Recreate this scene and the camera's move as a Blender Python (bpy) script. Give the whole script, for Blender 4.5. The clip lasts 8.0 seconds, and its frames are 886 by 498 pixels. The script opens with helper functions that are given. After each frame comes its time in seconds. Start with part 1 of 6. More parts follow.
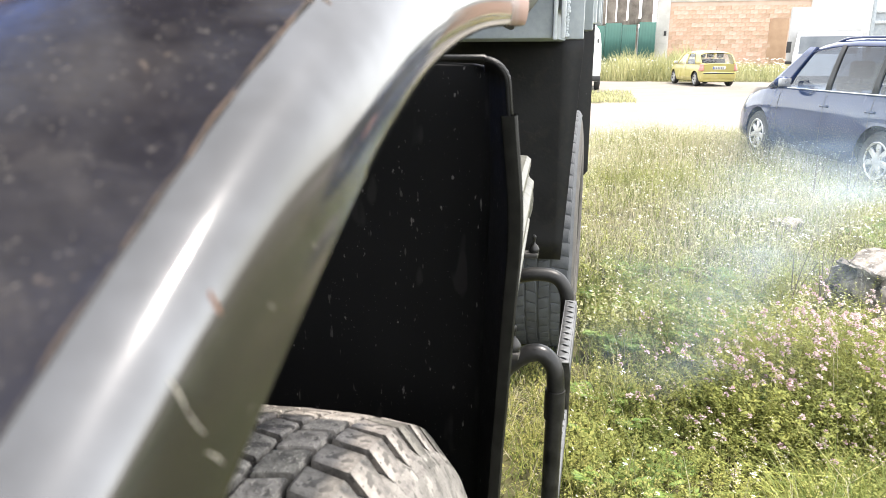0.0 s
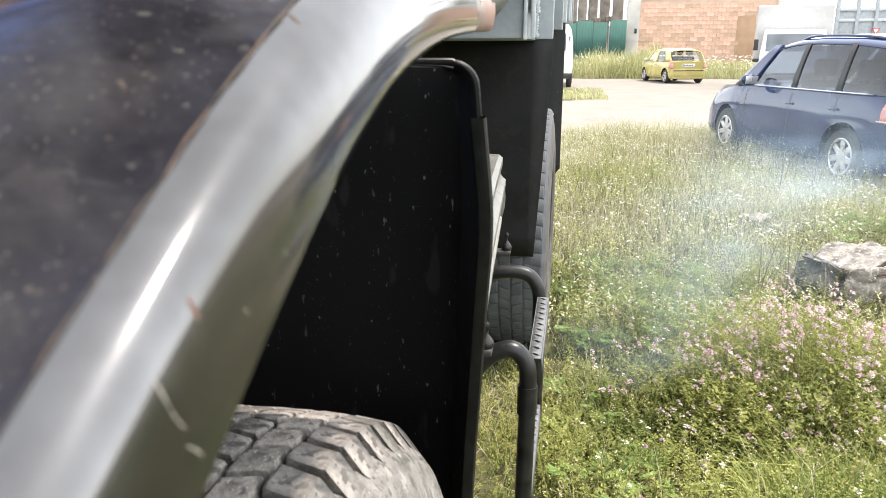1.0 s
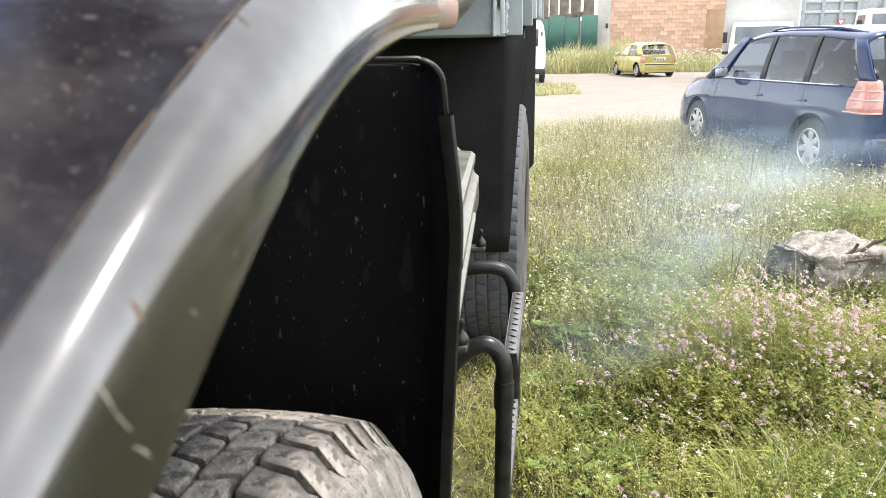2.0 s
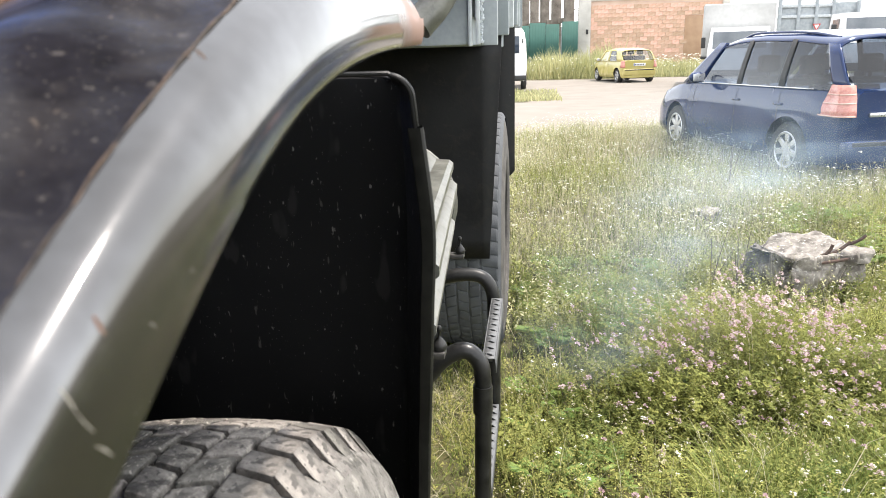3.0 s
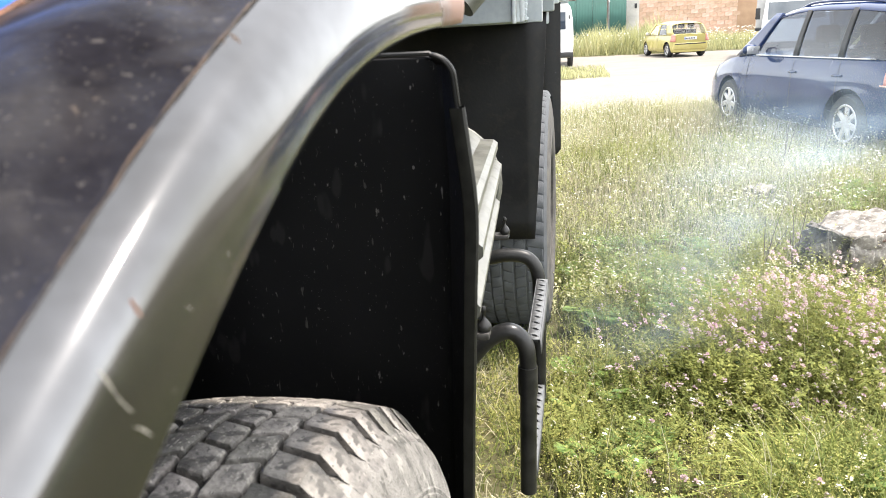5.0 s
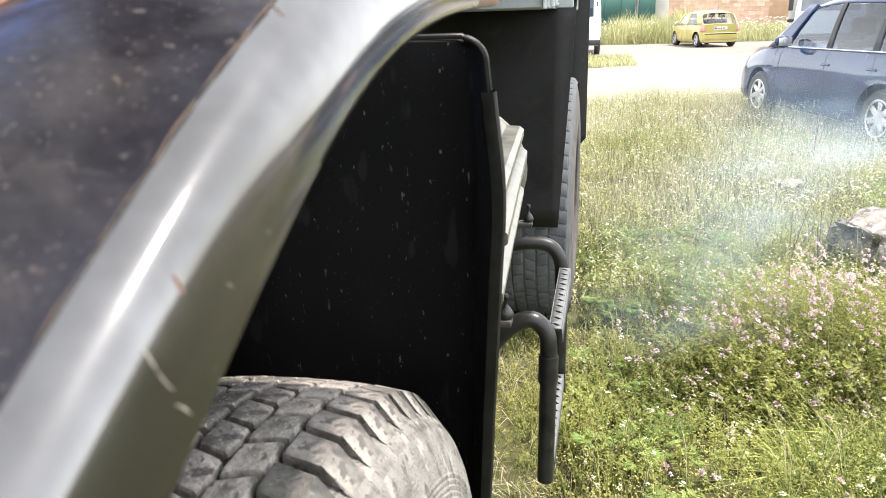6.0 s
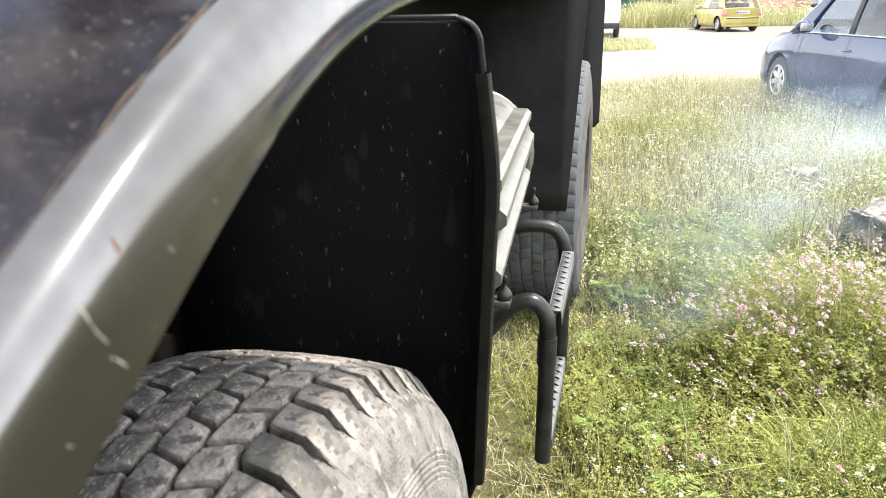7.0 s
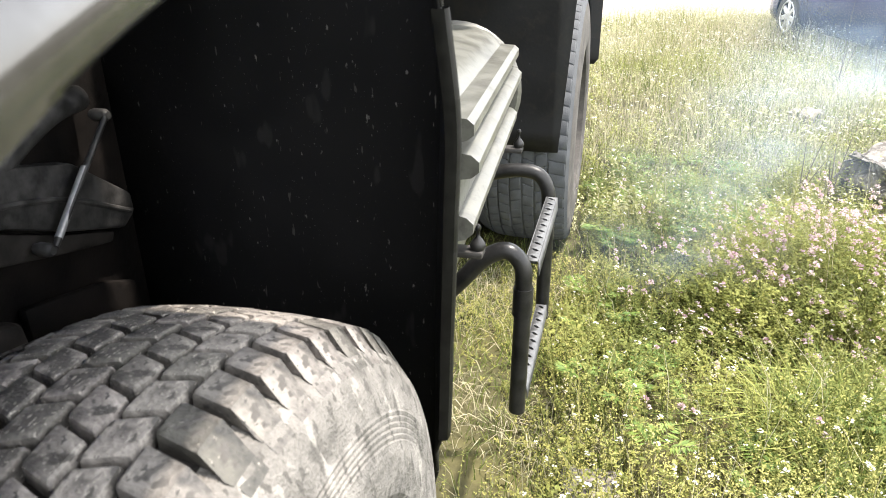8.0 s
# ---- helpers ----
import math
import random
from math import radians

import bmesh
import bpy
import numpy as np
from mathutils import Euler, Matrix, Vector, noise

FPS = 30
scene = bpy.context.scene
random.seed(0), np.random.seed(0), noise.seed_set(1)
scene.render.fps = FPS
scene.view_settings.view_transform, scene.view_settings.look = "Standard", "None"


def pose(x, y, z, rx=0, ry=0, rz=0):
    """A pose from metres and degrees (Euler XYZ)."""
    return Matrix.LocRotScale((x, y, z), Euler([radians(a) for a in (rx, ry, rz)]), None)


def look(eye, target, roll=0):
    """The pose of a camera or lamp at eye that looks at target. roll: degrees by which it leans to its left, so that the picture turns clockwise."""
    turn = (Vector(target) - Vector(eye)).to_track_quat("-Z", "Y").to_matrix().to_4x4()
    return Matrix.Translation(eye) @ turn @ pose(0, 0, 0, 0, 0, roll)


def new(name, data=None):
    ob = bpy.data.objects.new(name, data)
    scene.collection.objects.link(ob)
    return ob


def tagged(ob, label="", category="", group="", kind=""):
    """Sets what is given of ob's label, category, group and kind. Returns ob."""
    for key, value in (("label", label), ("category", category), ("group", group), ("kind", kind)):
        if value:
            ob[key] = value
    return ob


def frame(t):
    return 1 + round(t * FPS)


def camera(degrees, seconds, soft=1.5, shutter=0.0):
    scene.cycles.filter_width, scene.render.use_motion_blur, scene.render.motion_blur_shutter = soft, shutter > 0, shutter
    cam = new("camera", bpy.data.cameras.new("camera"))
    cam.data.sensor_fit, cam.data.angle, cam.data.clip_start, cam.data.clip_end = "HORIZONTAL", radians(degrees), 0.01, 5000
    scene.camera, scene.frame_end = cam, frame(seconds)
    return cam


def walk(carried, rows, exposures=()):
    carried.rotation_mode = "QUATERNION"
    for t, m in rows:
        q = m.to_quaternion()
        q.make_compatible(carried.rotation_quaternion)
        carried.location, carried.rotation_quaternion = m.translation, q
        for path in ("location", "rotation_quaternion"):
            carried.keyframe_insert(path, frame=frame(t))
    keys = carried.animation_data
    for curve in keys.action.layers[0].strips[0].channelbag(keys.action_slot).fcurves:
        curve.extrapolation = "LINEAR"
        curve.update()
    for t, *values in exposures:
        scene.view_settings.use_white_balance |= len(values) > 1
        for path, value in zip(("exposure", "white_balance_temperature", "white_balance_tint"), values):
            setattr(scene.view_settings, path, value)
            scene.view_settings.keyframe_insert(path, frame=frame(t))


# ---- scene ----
cam = camera(64.0, 8.0, soft=0.6)
cam.data.dof.use_dof, cam.data.dof.focus_distance, cam.data.dof.aperture_fstop = True, 3.0, 11.5      # close metal is out of focus
PATH = [
    (0, (0.451, 0.194, 1.485), (0.034, 2.073, 0.944), -0.2),
    (0.5, (0.453, 0.198, 1.487), (0.069, 2.085, 0.947), -0.2),
    (1, (0.458, 0.18, 1.492), (0.111, 2.072, 0.944), -0.2),
    (1.5, (0.459, 0.18, 1.492), (0.144, 2.075, 0.935), -0.6),
    (3, (0.487, 0.159, 1.501), (0.243, 2.07, 0.963), -1.6),
    (3.5, (0.475, 0.146, 1.52), (0.235, 2.069, 1.026), -1.5),
    (4, (0.503, 0.157, 1.518), (0.177, 2.055, 0.978), -3.5),
    (4.5, (0.497, 0.16, 1.507), (0.145, 2.044, 0.937), -3.6),
    (6, (0.481, 0.167, 1.498), (0.056, 2.02, 0.877), -1.9),
    (6.5, (0.475, 0.155, 1.5), (0.028, 1.996, 0.859), -1.6),
    (7, (0.511, 0.161, 1.497), (0.049, 1.99, 0.831), -1.3),
    (7.5, (0.518, 0.2, 1.482), (0.072, 1.983, 0.691), -0.9),
    (8, (0.549, 0.24, 1.494), (0.101, 2.002, 0.662), -0.5),
]
walk(cam, [(t, look(eye, target, roll)) for t, eye, target, roll in PATH],
     [(0, 1.94), (1, 1.72), (1.5, 1.66), (3.5, 1.61), (4.5, 1.88), (6.5, 1.95), (8, 2.07)])


# ---- daylight ----
SUN_ELEV, SUN_AZ = 69.0, 74.0      # azimuth measured clockwise from +y
world = bpy.data.worlds.new("sky")
scene.world = world
world.use_nodes = True
wt = world.node_tree
sky = wt.nodes.new("ShaderNodeTexSky")
sky.sky_type, sky.sun_disc = "NISHITA", False
sky.sun_elevation, sky.sun_rotation = radians(SUN_ELEV), radians(SUN_AZ)
sky.air_density, sky.dust_density, sky.ozone_density = 1.0, 0.7, 1.0
haze = wt.nodes.new("ShaderNodeHueSaturation")      # a milky summer sky
haze.inputs["Saturation"].default_value = 0.15
wt.links.new(sky.outputs["Color"], haze.inputs["Color"])
wt.links.new(haze.outputs["Color"], wt.nodes["Background"].inputs["Color"])
wt.nodes["Background"].inputs["Strength"].default_value = 0.21
sun_data = bpy.data.lights.new("sun", "SUN")
sun_data.energy, sun_data.angle, sun_data.color = 2.3, radians(2.0), (1.0, 0.912, 0.82)
sun = new("sun", sun_data)
a, e = radians(SUN_AZ), radians(SUN_ELEV)
sun_dir = Vector((math.sin(a) * math.cos(e), math.cos(a) * math.cos(e), math.sin(e)))
sun.matrix_world = look(sun_dir * 60, (0, 0, 0))


# ---- materials ----
def mat(name, c1, c2, scale=8.0, rough=(0.5, 0.7), metal=0.0, bump=0.0, bscale=60.0, rand=0.0, island=False,
        speck=None, spec=0.5, detail=6.0, trans=0.0, streak=1.0):
    """Two colours mixed by noise at one scale, a finer grain over it, roughness that follows, optional specks or a rust cover."""
    m = bpy.data.materials.new(name)
    m.use_nodes = True
    nt = m.node_tree
    b = nt.nodes["Principled BSDF"]
    tc = nt.nodes.new("ShaderNodeTexCoord")
    n1 = nt.nodes.new("ShaderNodeTexNoise")
    n1.inputs["Scale"].default_value, n1.inputs["Detail"].default_value = scale, detail
    n2 = nt.nodes.new("ShaderNodeTexNoise")
    n2.inputs["Scale"].default_value, n2.inputs["Detail"].default_value = bscale, 4.0
    nt.links.new(tc.outputs["Object"], n1.inputs["Vector"])
    nt.links.new(tc.outputs["Object"], n2.inputs["Vector"])
    add = nt.nodes.new("ShaderNodeMath")
    add.operation = "MULTIPLY_ADD"
    add.inputs[1].default_value = 0.35
    sub = nt.nodes.new("ShaderNodeMath")
    sub.operation = "SUBTRACT"
    sub.inputs[1].default_value = 0.175
    nt.links.new(n2.outputs["Fac"], add.inputs[0])
    nt.links.new(n1.outputs["Fac"], add.inputs[2])
    nt.links.new(add.outputs[0], sub.inputs[0])
    mr = nt.nodes.new("ShaderNodeMapRange")
    mr.inputs[1].default_value, mr.inputs[2].default_value = 0.33, 0.67
    nt.links.new(sub.outputs[0], mr.inputs[0])
    mix = nt.nodes.new("ShaderNodeMix")
    mix.data_type = "RGBA"
    mix.inputs[6].default_value, mix.inputs[7].default_value = (*c1, 1), (*c2, 1)
    nt.links.new(mr.outputs[0], mix.inputs[0])
    col = mix.outputs[2]
    if rand:
        src = nt.nodes.new("ShaderNodeNewGeometry") if island else nt.nodes.new("ShaderNodeObjectInfo")
        out = src.outputs["Random Per Island"] if island else src.outputs["Random"]
        hsv = nt.nodes.new("ShaderNodeHueSaturation")
        r2 = nt.nodes.new("ShaderNodeMapRange")
        r2.inputs[3].default_value, r2.inputs[4].default_value = 1 - rand, 1 + rand
        nt.links.new(out, r2.inputs[0])
        nt.links.new(r2.outputs[0], hsv.inputs["Value"])
        r3 = nt.nodes.new("ShaderNodeMapRange")
        r3.inputs[3].default_value, r3.inputs[4].default_value = 0.5 + 0.06 * rand, 0.5 - 0.06 * rand
        nt.links.new(out, r3.inputs[0])
        nt.links.new(r3.outputs[0], hsv.inputs["Hue"])
        nt.links.new(col, hsv.inputs["Color"])
        col = hsv.outputs[0]
    if speck:
        amount, sc, colour = speck
        v = nt.nodes.new("ShaderNodeTexNoise")
        v.inputs["Scale"].default_value, v.inputs["Detail"].default_value = sc, 3.0
        squeeze = nt.nodes.new("ShaderNodeVectorMath")
        squeeze.operation = "MULTIPLY"
        squeeze.inputs[1].default_value = (1, 1, streak)
        nt.links.new(tc.outputs["Object"], squeeze.inputs[0])
        nt.links.new(squeeze.outputs[0], v.inputs["Vector"])
        r = nt.nodes.new("ShaderNodeMapRange")
        r.inputs[1].default_value, r.inputs[2].default_value = 1 - amount, 1 - amount + 0.05
        nt.links.new(v.outputs["Fac"], r.inputs[0])
        mx = nt.nodes.new("ShaderNodeMix")
        mx.data_type = "RGBA"
        mx.inputs[7].default_value = (*colour, 1)
        nt.links.new(r.outputs[0], mx.inputs[0])
        nt.links.new(col, mx.inputs[6])
        col = mx.outputs[2]
    nt.links.new(col, b.inputs["Base Color"])
    rr = nt.nodes.new("ShaderNodeMapRange")
    rr.inputs[1].default_value, rr.inputs[2].default_value = 0.3, 0.7
    rr.inputs[3].default_value, rr.inputs[4].default_value = rough
    nt.links.new(sub.outputs[0], rr.inputs[0])
    nt.links.new(rr.outputs[0], b.inputs["Roughness"])
    b.inputs["Metallic"].default_value = metal
    b.inputs["Specular IOR Level"].default_value = spec
    if bump:
        bp = nt.nodes.new("ShaderNodeBump")
        bp.inputs["Strength"].default_value, bp.inputs["Distance"].default_value = bump, 0.01
        nt.links.new(sub.outputs[0], bp.inputs["Height"])
        nt.links.new(bp.outputs[0], b.inputs["Normal"])
    if trans:
        t = nt.nodes.new("ShaderNodeBsdfTranslucent")
        nt.links.new(col, t.inputs["Color"])
        ms = nt.nodes.new("ShaderNodeMixShader")
        ms.inputs[0].default_value = trans
        nt.links.new(b.outputs[0], ms.inputs[1])
        nt.links.new(t.outputs[0], ms.inputs[2])
        nt.links.new(ms.outputs[0], nt.nodes["Material Output"].inputs["Surface"])
    return m


def glass_mat(name, tint, gloss=0.05, low=0.05):
    m = bpy.data.materials.new(name)
    m.use_nodes = True
    nt = m.node_tree
    tr = nt.nodes.new("ShaderNodeBsdfTransparent")
    tr.inputs["Color"].default_value = (*tint, 1)
    gl = nt.nodes.new("ShaderNodeBsdfGlossy")
    gl.inputs["Roughness"].default_value = gloss
    lw = nt.nodes.new("ShaderNodeLayerWeight")
    lw.inputs["Blend"].default_value = 0.5
    pw = nt.nodes.new("ShaderNodeMath")
    pw.operation = "POWER"
    pw.inputs[1].default_value = 4.0
    nt.links.new(lw.outputs["Facing"], pw.inputs[0])
    fr = nt.nodes.new("ShaderNodeMapRange")
    fr.inputs[3].default_value, fr.inputs[4].default_value = low, 0.85
    nt.links.new(pw.outputs[0], fr.inputs[0])
    ms = nt.nodes.new("ShaderNodeMixShader")
    nt.links.new(fr.outputs[0], ms.inputs[0])
    nt.links.new(tr.outputs[0], ms.inputs[1])
    nt.links.new(gl.outputs[0], ms.inputs[2])
    nt.links.new(ms.outputs[0], nt.nodes["Material Output"].inputs["Surface"])
    return m


M_FENDER = mat("worn_black_paint", (0.004, 0.0034, 0.0045), (0.0135, 0.0122, 0.0145), 7, (0.24, 0.6), bump=0.3, bscale=90, speck=(0.29, 75, (0.045, 0.04, 0.037)), spec=0.34)


def scuffed(m, dust, scratch):
    """Uneven dust patches and a few thin curved scratches over a painted skin."""
    nt = m.node_tree
    b = nt.nodes["Principled BSDF"]
    tc = nt.nodes.new("ShaderNodeTexCoord")

    def over(fac, colour):
        mx = nt.nodes.new("ShaderNodeMix")
        mx.data_type = "RGBA"
        mx.inputs[7].default_value = (*colour, 1)
        nt.links.new(fac, mx.inputs[0])
        nt.links.new(b.inputs["Base Color"].links[0].from_socket, mx.inputs[6])
        nt.links.new(mx.outputs[2], b.inputs["Base Color"])

    def noise_of(scale, lo, hi, top, distort=0.0):
        n = nt.nodes.new("ShaderNodeTexNoise")
        n.inputs["Scale"].default_value, n.inputs["Detail"].default_value, n.inputs["Distortion"].default_value = scale, 8, distort
        nt.links.new(tc.outputs["Object"], n.inputs["Vector"])
        r = nt.nodes.new("ShaderNodeMapRange")
        r.inputs[1].default_value, r.inputs[2].default_value, r.inputs[4].default_value = lo, hi, top
        nt.links.new(n.outputs["Fac"], r.inputs[0])
        return r.outputs[0], n
    f1, n1 = noise_of(13, 0.5, 0.68, 0.6, 1.2)
    over(f1, dust)
    f3, _ = noise_of(38, 0.62, 0.7, 0.5, 0.4)
    over(f3, dust)
    f2, n2 = noise_of(9, 0.54, 0.6, 0.5)
    warp = nt.nodes.new("ShaderNodeVectorMath")
    warp.operation = "MULTIPLY_ADD"
    warp.inputs[1].default_value = (0.12, 0.12, 0.12)
    nt.links.new(n1.outputs["Color"], warp.inputs[0])
    nt.links.new(tc.outputs["Object"], warp.inputs[2])
    v = nt.nodes.new("ShaderNodeTexVoronoi")
    v.feature = "DISTANCE_TO_EDGE"
    v.inputs["Scale"].default_value = 17
    nt.links.new(warp.outputs[0], v.inputs["Vector"])
    line = nt.nodes.new("ShaderNodeMapRange")
    line.inputs[1].default_value, line.inputs[2].default_value, line.inputs[3].default_value, line.inputs[4].default_value = 0.0, 0.035, 0.7, 0.0
    nt.links.new(v.outputs["Distance"], line.inputs[0])
    mul = nt.nodes.new("ShaderNodeMath")
    mul.operation = "MULTIPLY"
    nt.links.new(line.outputs[0], mul.inputs[0])
    nt.links.new(f2, mul.inputs[1])
    over(mul.outputs[0], scratch)


def crown_rust(m):
    """A brown rust glaze over the crown of the fender, uneven at its edge."""
    nt = m.node_tree
    b = nt.nodes["Principled BSDF"]
    tc = nt.nodes.new("ShaderNodeTexCoord")
    sep = nt.nodes.new("ShaderNodeSeparateXYZ")
    nt.links.new(tc.outputs["Object"], sep.inputs[0])
    n = nt.nodes.new("ShaderNodeTexNoise")
    n.inputs["Scale"].default_value, n.inputs["Detail"].default_value = 9, 8
    nt.links.new(tc.outputs["Object"], n.inputs["Vector"])
    add = nt.nodes.new("ShaderNodeMath")
    add.operation = "MULTIPLY_ADD"
    add.inputs[1].default_value = 0.7
    nt.links.new(n.outputs["Fac"], add.inputs[0])
    nt.links.new(sep.outputs["Y"], add.inputs[2])
    r = nt.nodes.new("ShaderNodeMapRange")
    r.inputs[1].default_value, r.inputs[2].default_value, r.inputs[4].default_value = 0.84, 1.0, 0.6
    nt.links.new(add.outputs[0], r.inputs[0])
    mx = nt.nodes.new("ShaderNodeMix")
    mx.data_type = "RGBA"
    mx.inputs[7].default_value = (0.058, 0.046, 0.042, 1)
    nt.links.new(r.outputs[0], mx.inputs[0])
    nt.links.new(b.inputs["Base Color"].links[0].from_socket, mx.inputs[6])
    nt.links.new(mx.outputs[2], b.inputs["Base Color"])


def joint_rust(m):
    """A brown bloom along the joint with the bonnet, fading outwards unevenly."""
    nt = m.node_tree
    b = nt.nodes["Principled BSDF"]
    tc = nt.nodes.new("ShaderNodeTexCoord")
    sep = nt.nodes.new("ShaderNodeSeparateXYZ")
    nt.links.new(tc.outputs["Object"], sep.inputs[0])
    n = nt.nodes.new("ShaderNodeTexNoise")
    n.inputs["Scale"].default_value, n.inputs["Detail"].default_value = 26, 6
    nt.links.new(tc.outputs["Object"], n.inputs["Vector"])
    add = nt.nodes.new("ShaderNodeMath")
    add.operation = "MULTIPLY_ADD"
    add.inputs[1].default_value = -0.03
    nt.links.new(n.outputs["Fac"], add.inputs[0])
    nt.links.new(sep.outputs["X"], add.inputs[2])
    r = nt.nodes.new("ShaderNodeMapRange")
    r.inputs[1].default_value, r.inputs[2].default_value, r.inputs[3].default_value, r.inputs[4].default_value = 0.192, 0.212, 0.75, 0.0
    nt.links.new(add.outputs[0], r.inputs[0])
    mx = nt.nodes.new("ShaderNodeMix")
    mx.data_type = "RGBA"
    mx.inputs[7].default_value = (0.06, 0.038, 0.026, 1)
    nt.links.new(r.outputs[0], mx.inputs[0])
    nt.links.new(b.inputs["Base Color"].links[0].from_socket, mx.inputs[6])
    nt.links.new(mx.outputs[2], b.inputs["Base Color"])


def patchy_gloss(m, scale, lo, hi):
    """A dull film over the paint, wiped off here and there."""
    nt = m.node_tree
    b = nt.nodes["Principled BSDF"]
    tc = nt.nodes.new("ShaderNodeTexCoord")
    n = nt.nodes.new("ShaderNodeTexNoise")
    n.inputs["Scale"].default_value, n.inputs["Detail"].default_value, n.inputs["Distortion"].default_value = scale, 7, 0.7
    nt.links.new(tc.outputs["Object"], n.inputs["Vector"])
    for socket, a1, b1 in (("Specular IOR Level", lo, hi), ("Roughness", 0.8, 0.46)):
        r = nt.nodes.new("ShaderNodeMapRange")
        r.inputs[1].default_value, r.inputs[2].default_value, r.inputs[3].default_value, r.inputs[4].default_value = 0.4, 0.62, a1, b1
        nt.links.new(n.outputs["Fac"], r.inputs[0])
        nt.links.new(r.outputs[0], b.inputs[socket])


crown_rust(M_FENDER)
patchy_gloss(M_FENDER, 10, 0.04, 0.24)
joint_rust(M_FENDER)
scuffed(M_FENDER, (0.026, 0.023, 0.022), (0.08, 0.073, 0.068))
M_LIP = mat("worn_bare_steel", (0.105, 0.103, 0.102), (0.15, 0.149, 0.15), 14, (0.07, 0.13), 0.82, bump=0.004, bscale=90)


def lip_tint(m, colour, along, across, metal, rough):
    """Tints the rolled edge for stains and for its darker lower face, uneven at the border; along and across: noise
    weight, where it starts, where it is full.
    """
    nt = m.node_tree
    b = nt.nodes["Principled BSDF"]
    tc = nt.nodes.new("ShaderNodeTexCoord")
    sep = nt.nodes.new("ShaderNodeSeparateXYZ")
    nt.links.new(tc.outputs["Object"], sep.inputs[0])
    n = nt.nodes.new("ShaderNodeTexNoise")
    n.inputs["Scale"].default_value, n.inputs["Detail"].default_value = 38, 7
    nt.links.new(tc.outputs["Object"], n.inputs["Vector"])

    def fade(axis, weight, lo, hi):
        add = nt.nodes.new("ShaderNodeMath")
        add.operation = "MULTIPLY_ADD"
        add.inputs[1].default_value = weight
        nt.links.new(n.outputs["Fac"], add.inputs[0])
        nt.links.new(sep.outputs[axis], add.inputs[2])
        r = nt.nodes.new("ShaderNodeMapRange")
        r.interpolation_type = "SMOOTHSTEP"
        r.inputs[1].default_value, r.inputs[2].default_value = lo + weight / 2, hi + weight / 2
        nt.links.new(add.outputs[0], r.inputs[0])
        return r.outputs[0]
    mul = nt.nodes.new("ShaderNodeMath")
    mul.operation = "MULTIPLY"
    nt.links.new(fade("Y", *along), mul.inputs[0])
    nt.links.new(fade("X", *across), mul.inputs[1])
    mx = nt.nodes.new("ShaderNodeMix")
    mx.data_type = "RGBA"
    mx.inputs[7].default_value = (*colour, 1)
    nt.links.new(mul.outputs[0], mx.inputs[0])
    nt.links.new(b.inputs["Base Color"].links[0].from_socket, mx.inputs[6])
    nt.links.new(mx.outputs[2], b.inputs["Base Color"])
    for socket, value in (("Metallic", metal), ("Roughness", rough)):
        f = nt.nodes.new("ShaderNodeMix")
        if b.inputs[socket].links:
            nt.links.new(b.inputs[socket].links[0].from_socket, f.inputs[2])
        else:
            f.inputs[2].default_value = b.inputs[socket].default_value
        f.inputs[3].default_value = value
        nt.links.new(mul.outputs[0], f.inputs[0])
        nt.links.new(f.outputs[0], b.inputs[socket])


# lower face darkened in colour for the ground it mirrors, plus leftover paint
lip_tint(M_LIP, (0.07, 0.066, 0.058), (0.06, 0.45, 0.3), (0.007, 0.365, 0.369), 0.8, 0.2)
lip_tint(M_LIP, (0.21, 0.115, 0.08), (0.12, 0.76, 0.87), (0.01, 0.3625, 0.371), 0.3, 0.5)
M_DUSTY = mat("scratched_primer", (0.2, 0.19, 0.16), (0.3, 0.28, 0.24), 60, (0.5, 0.7), 0.4)
M_SEAM = mat("dark_rust", (0.02, 0.015, 0.012), (0.07, 0.045, 0.03), 80, (0.8, 0.95), bump=0.5, bscale=300)
M_EDGE = mat("brown_flaking_rust", (0.03, 0.02, 0.016), (0.2, 0.085, 0.042), 30, (0.8, 0.95), bump=0.8, bscale=250)
M_BLUE = mat("blue_paint", (0.02, 0.11, 0.5), (0.03, 0.16, 0.62), 4, (0.18, 0.3))
M_APRON = mat("black_rubber_sheet", (0.006, 0.006, 0.0065), (0.0105, 0.0102, 0.0105), 9, (0.6, 0.8), bump=0.06, bscale=140, speck=(0.31, 95, (0.16, 0.155, 0.145)), spec=0.2, streak=0.45)

M_TRIM = mat("black_rubber_trim", (0.004, 0.004, 0.004), (0.011, 0.011, 0.0095), 30, (0.5, 0.75), bump=0.1, spec=0.14)
# colours lift the shaded centre rows and dim the sunlit, darkly worn shoulder
M_TYRE = mat("dusty_tyre_rubber", (0.075, 0.068, 0.06), (0.285, 0.261, 0.232), 30, (0.65, 0.95), bump=0.7, bscale=160, rand=0.3, speck=(0.36, 120, (0.3, 0.275, 0.24)))
M_SHOULDER = mat("worn_dimmed_shoulder_rubber", (0.036, 0.033, 0.03), (0.21, 0.194, 0.173), 26, (0.45, 0.9), bump=0.7, bscale=170, rand=0.48, speck=(0.34, 170, (0.27, 0.25, 0.22)))
# rear tread: shade under the body and blue smoke put into the rubber colour
M_TYRE2 = mat("shade_toned_tyre_rubber", (0.05, 0.054, 0.06), (0.08, 0.085, 0.092), 20, (0.7, 0.95), bump=0.4, bscale=260)
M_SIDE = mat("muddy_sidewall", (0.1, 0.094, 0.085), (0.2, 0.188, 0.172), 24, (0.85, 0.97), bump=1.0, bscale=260)
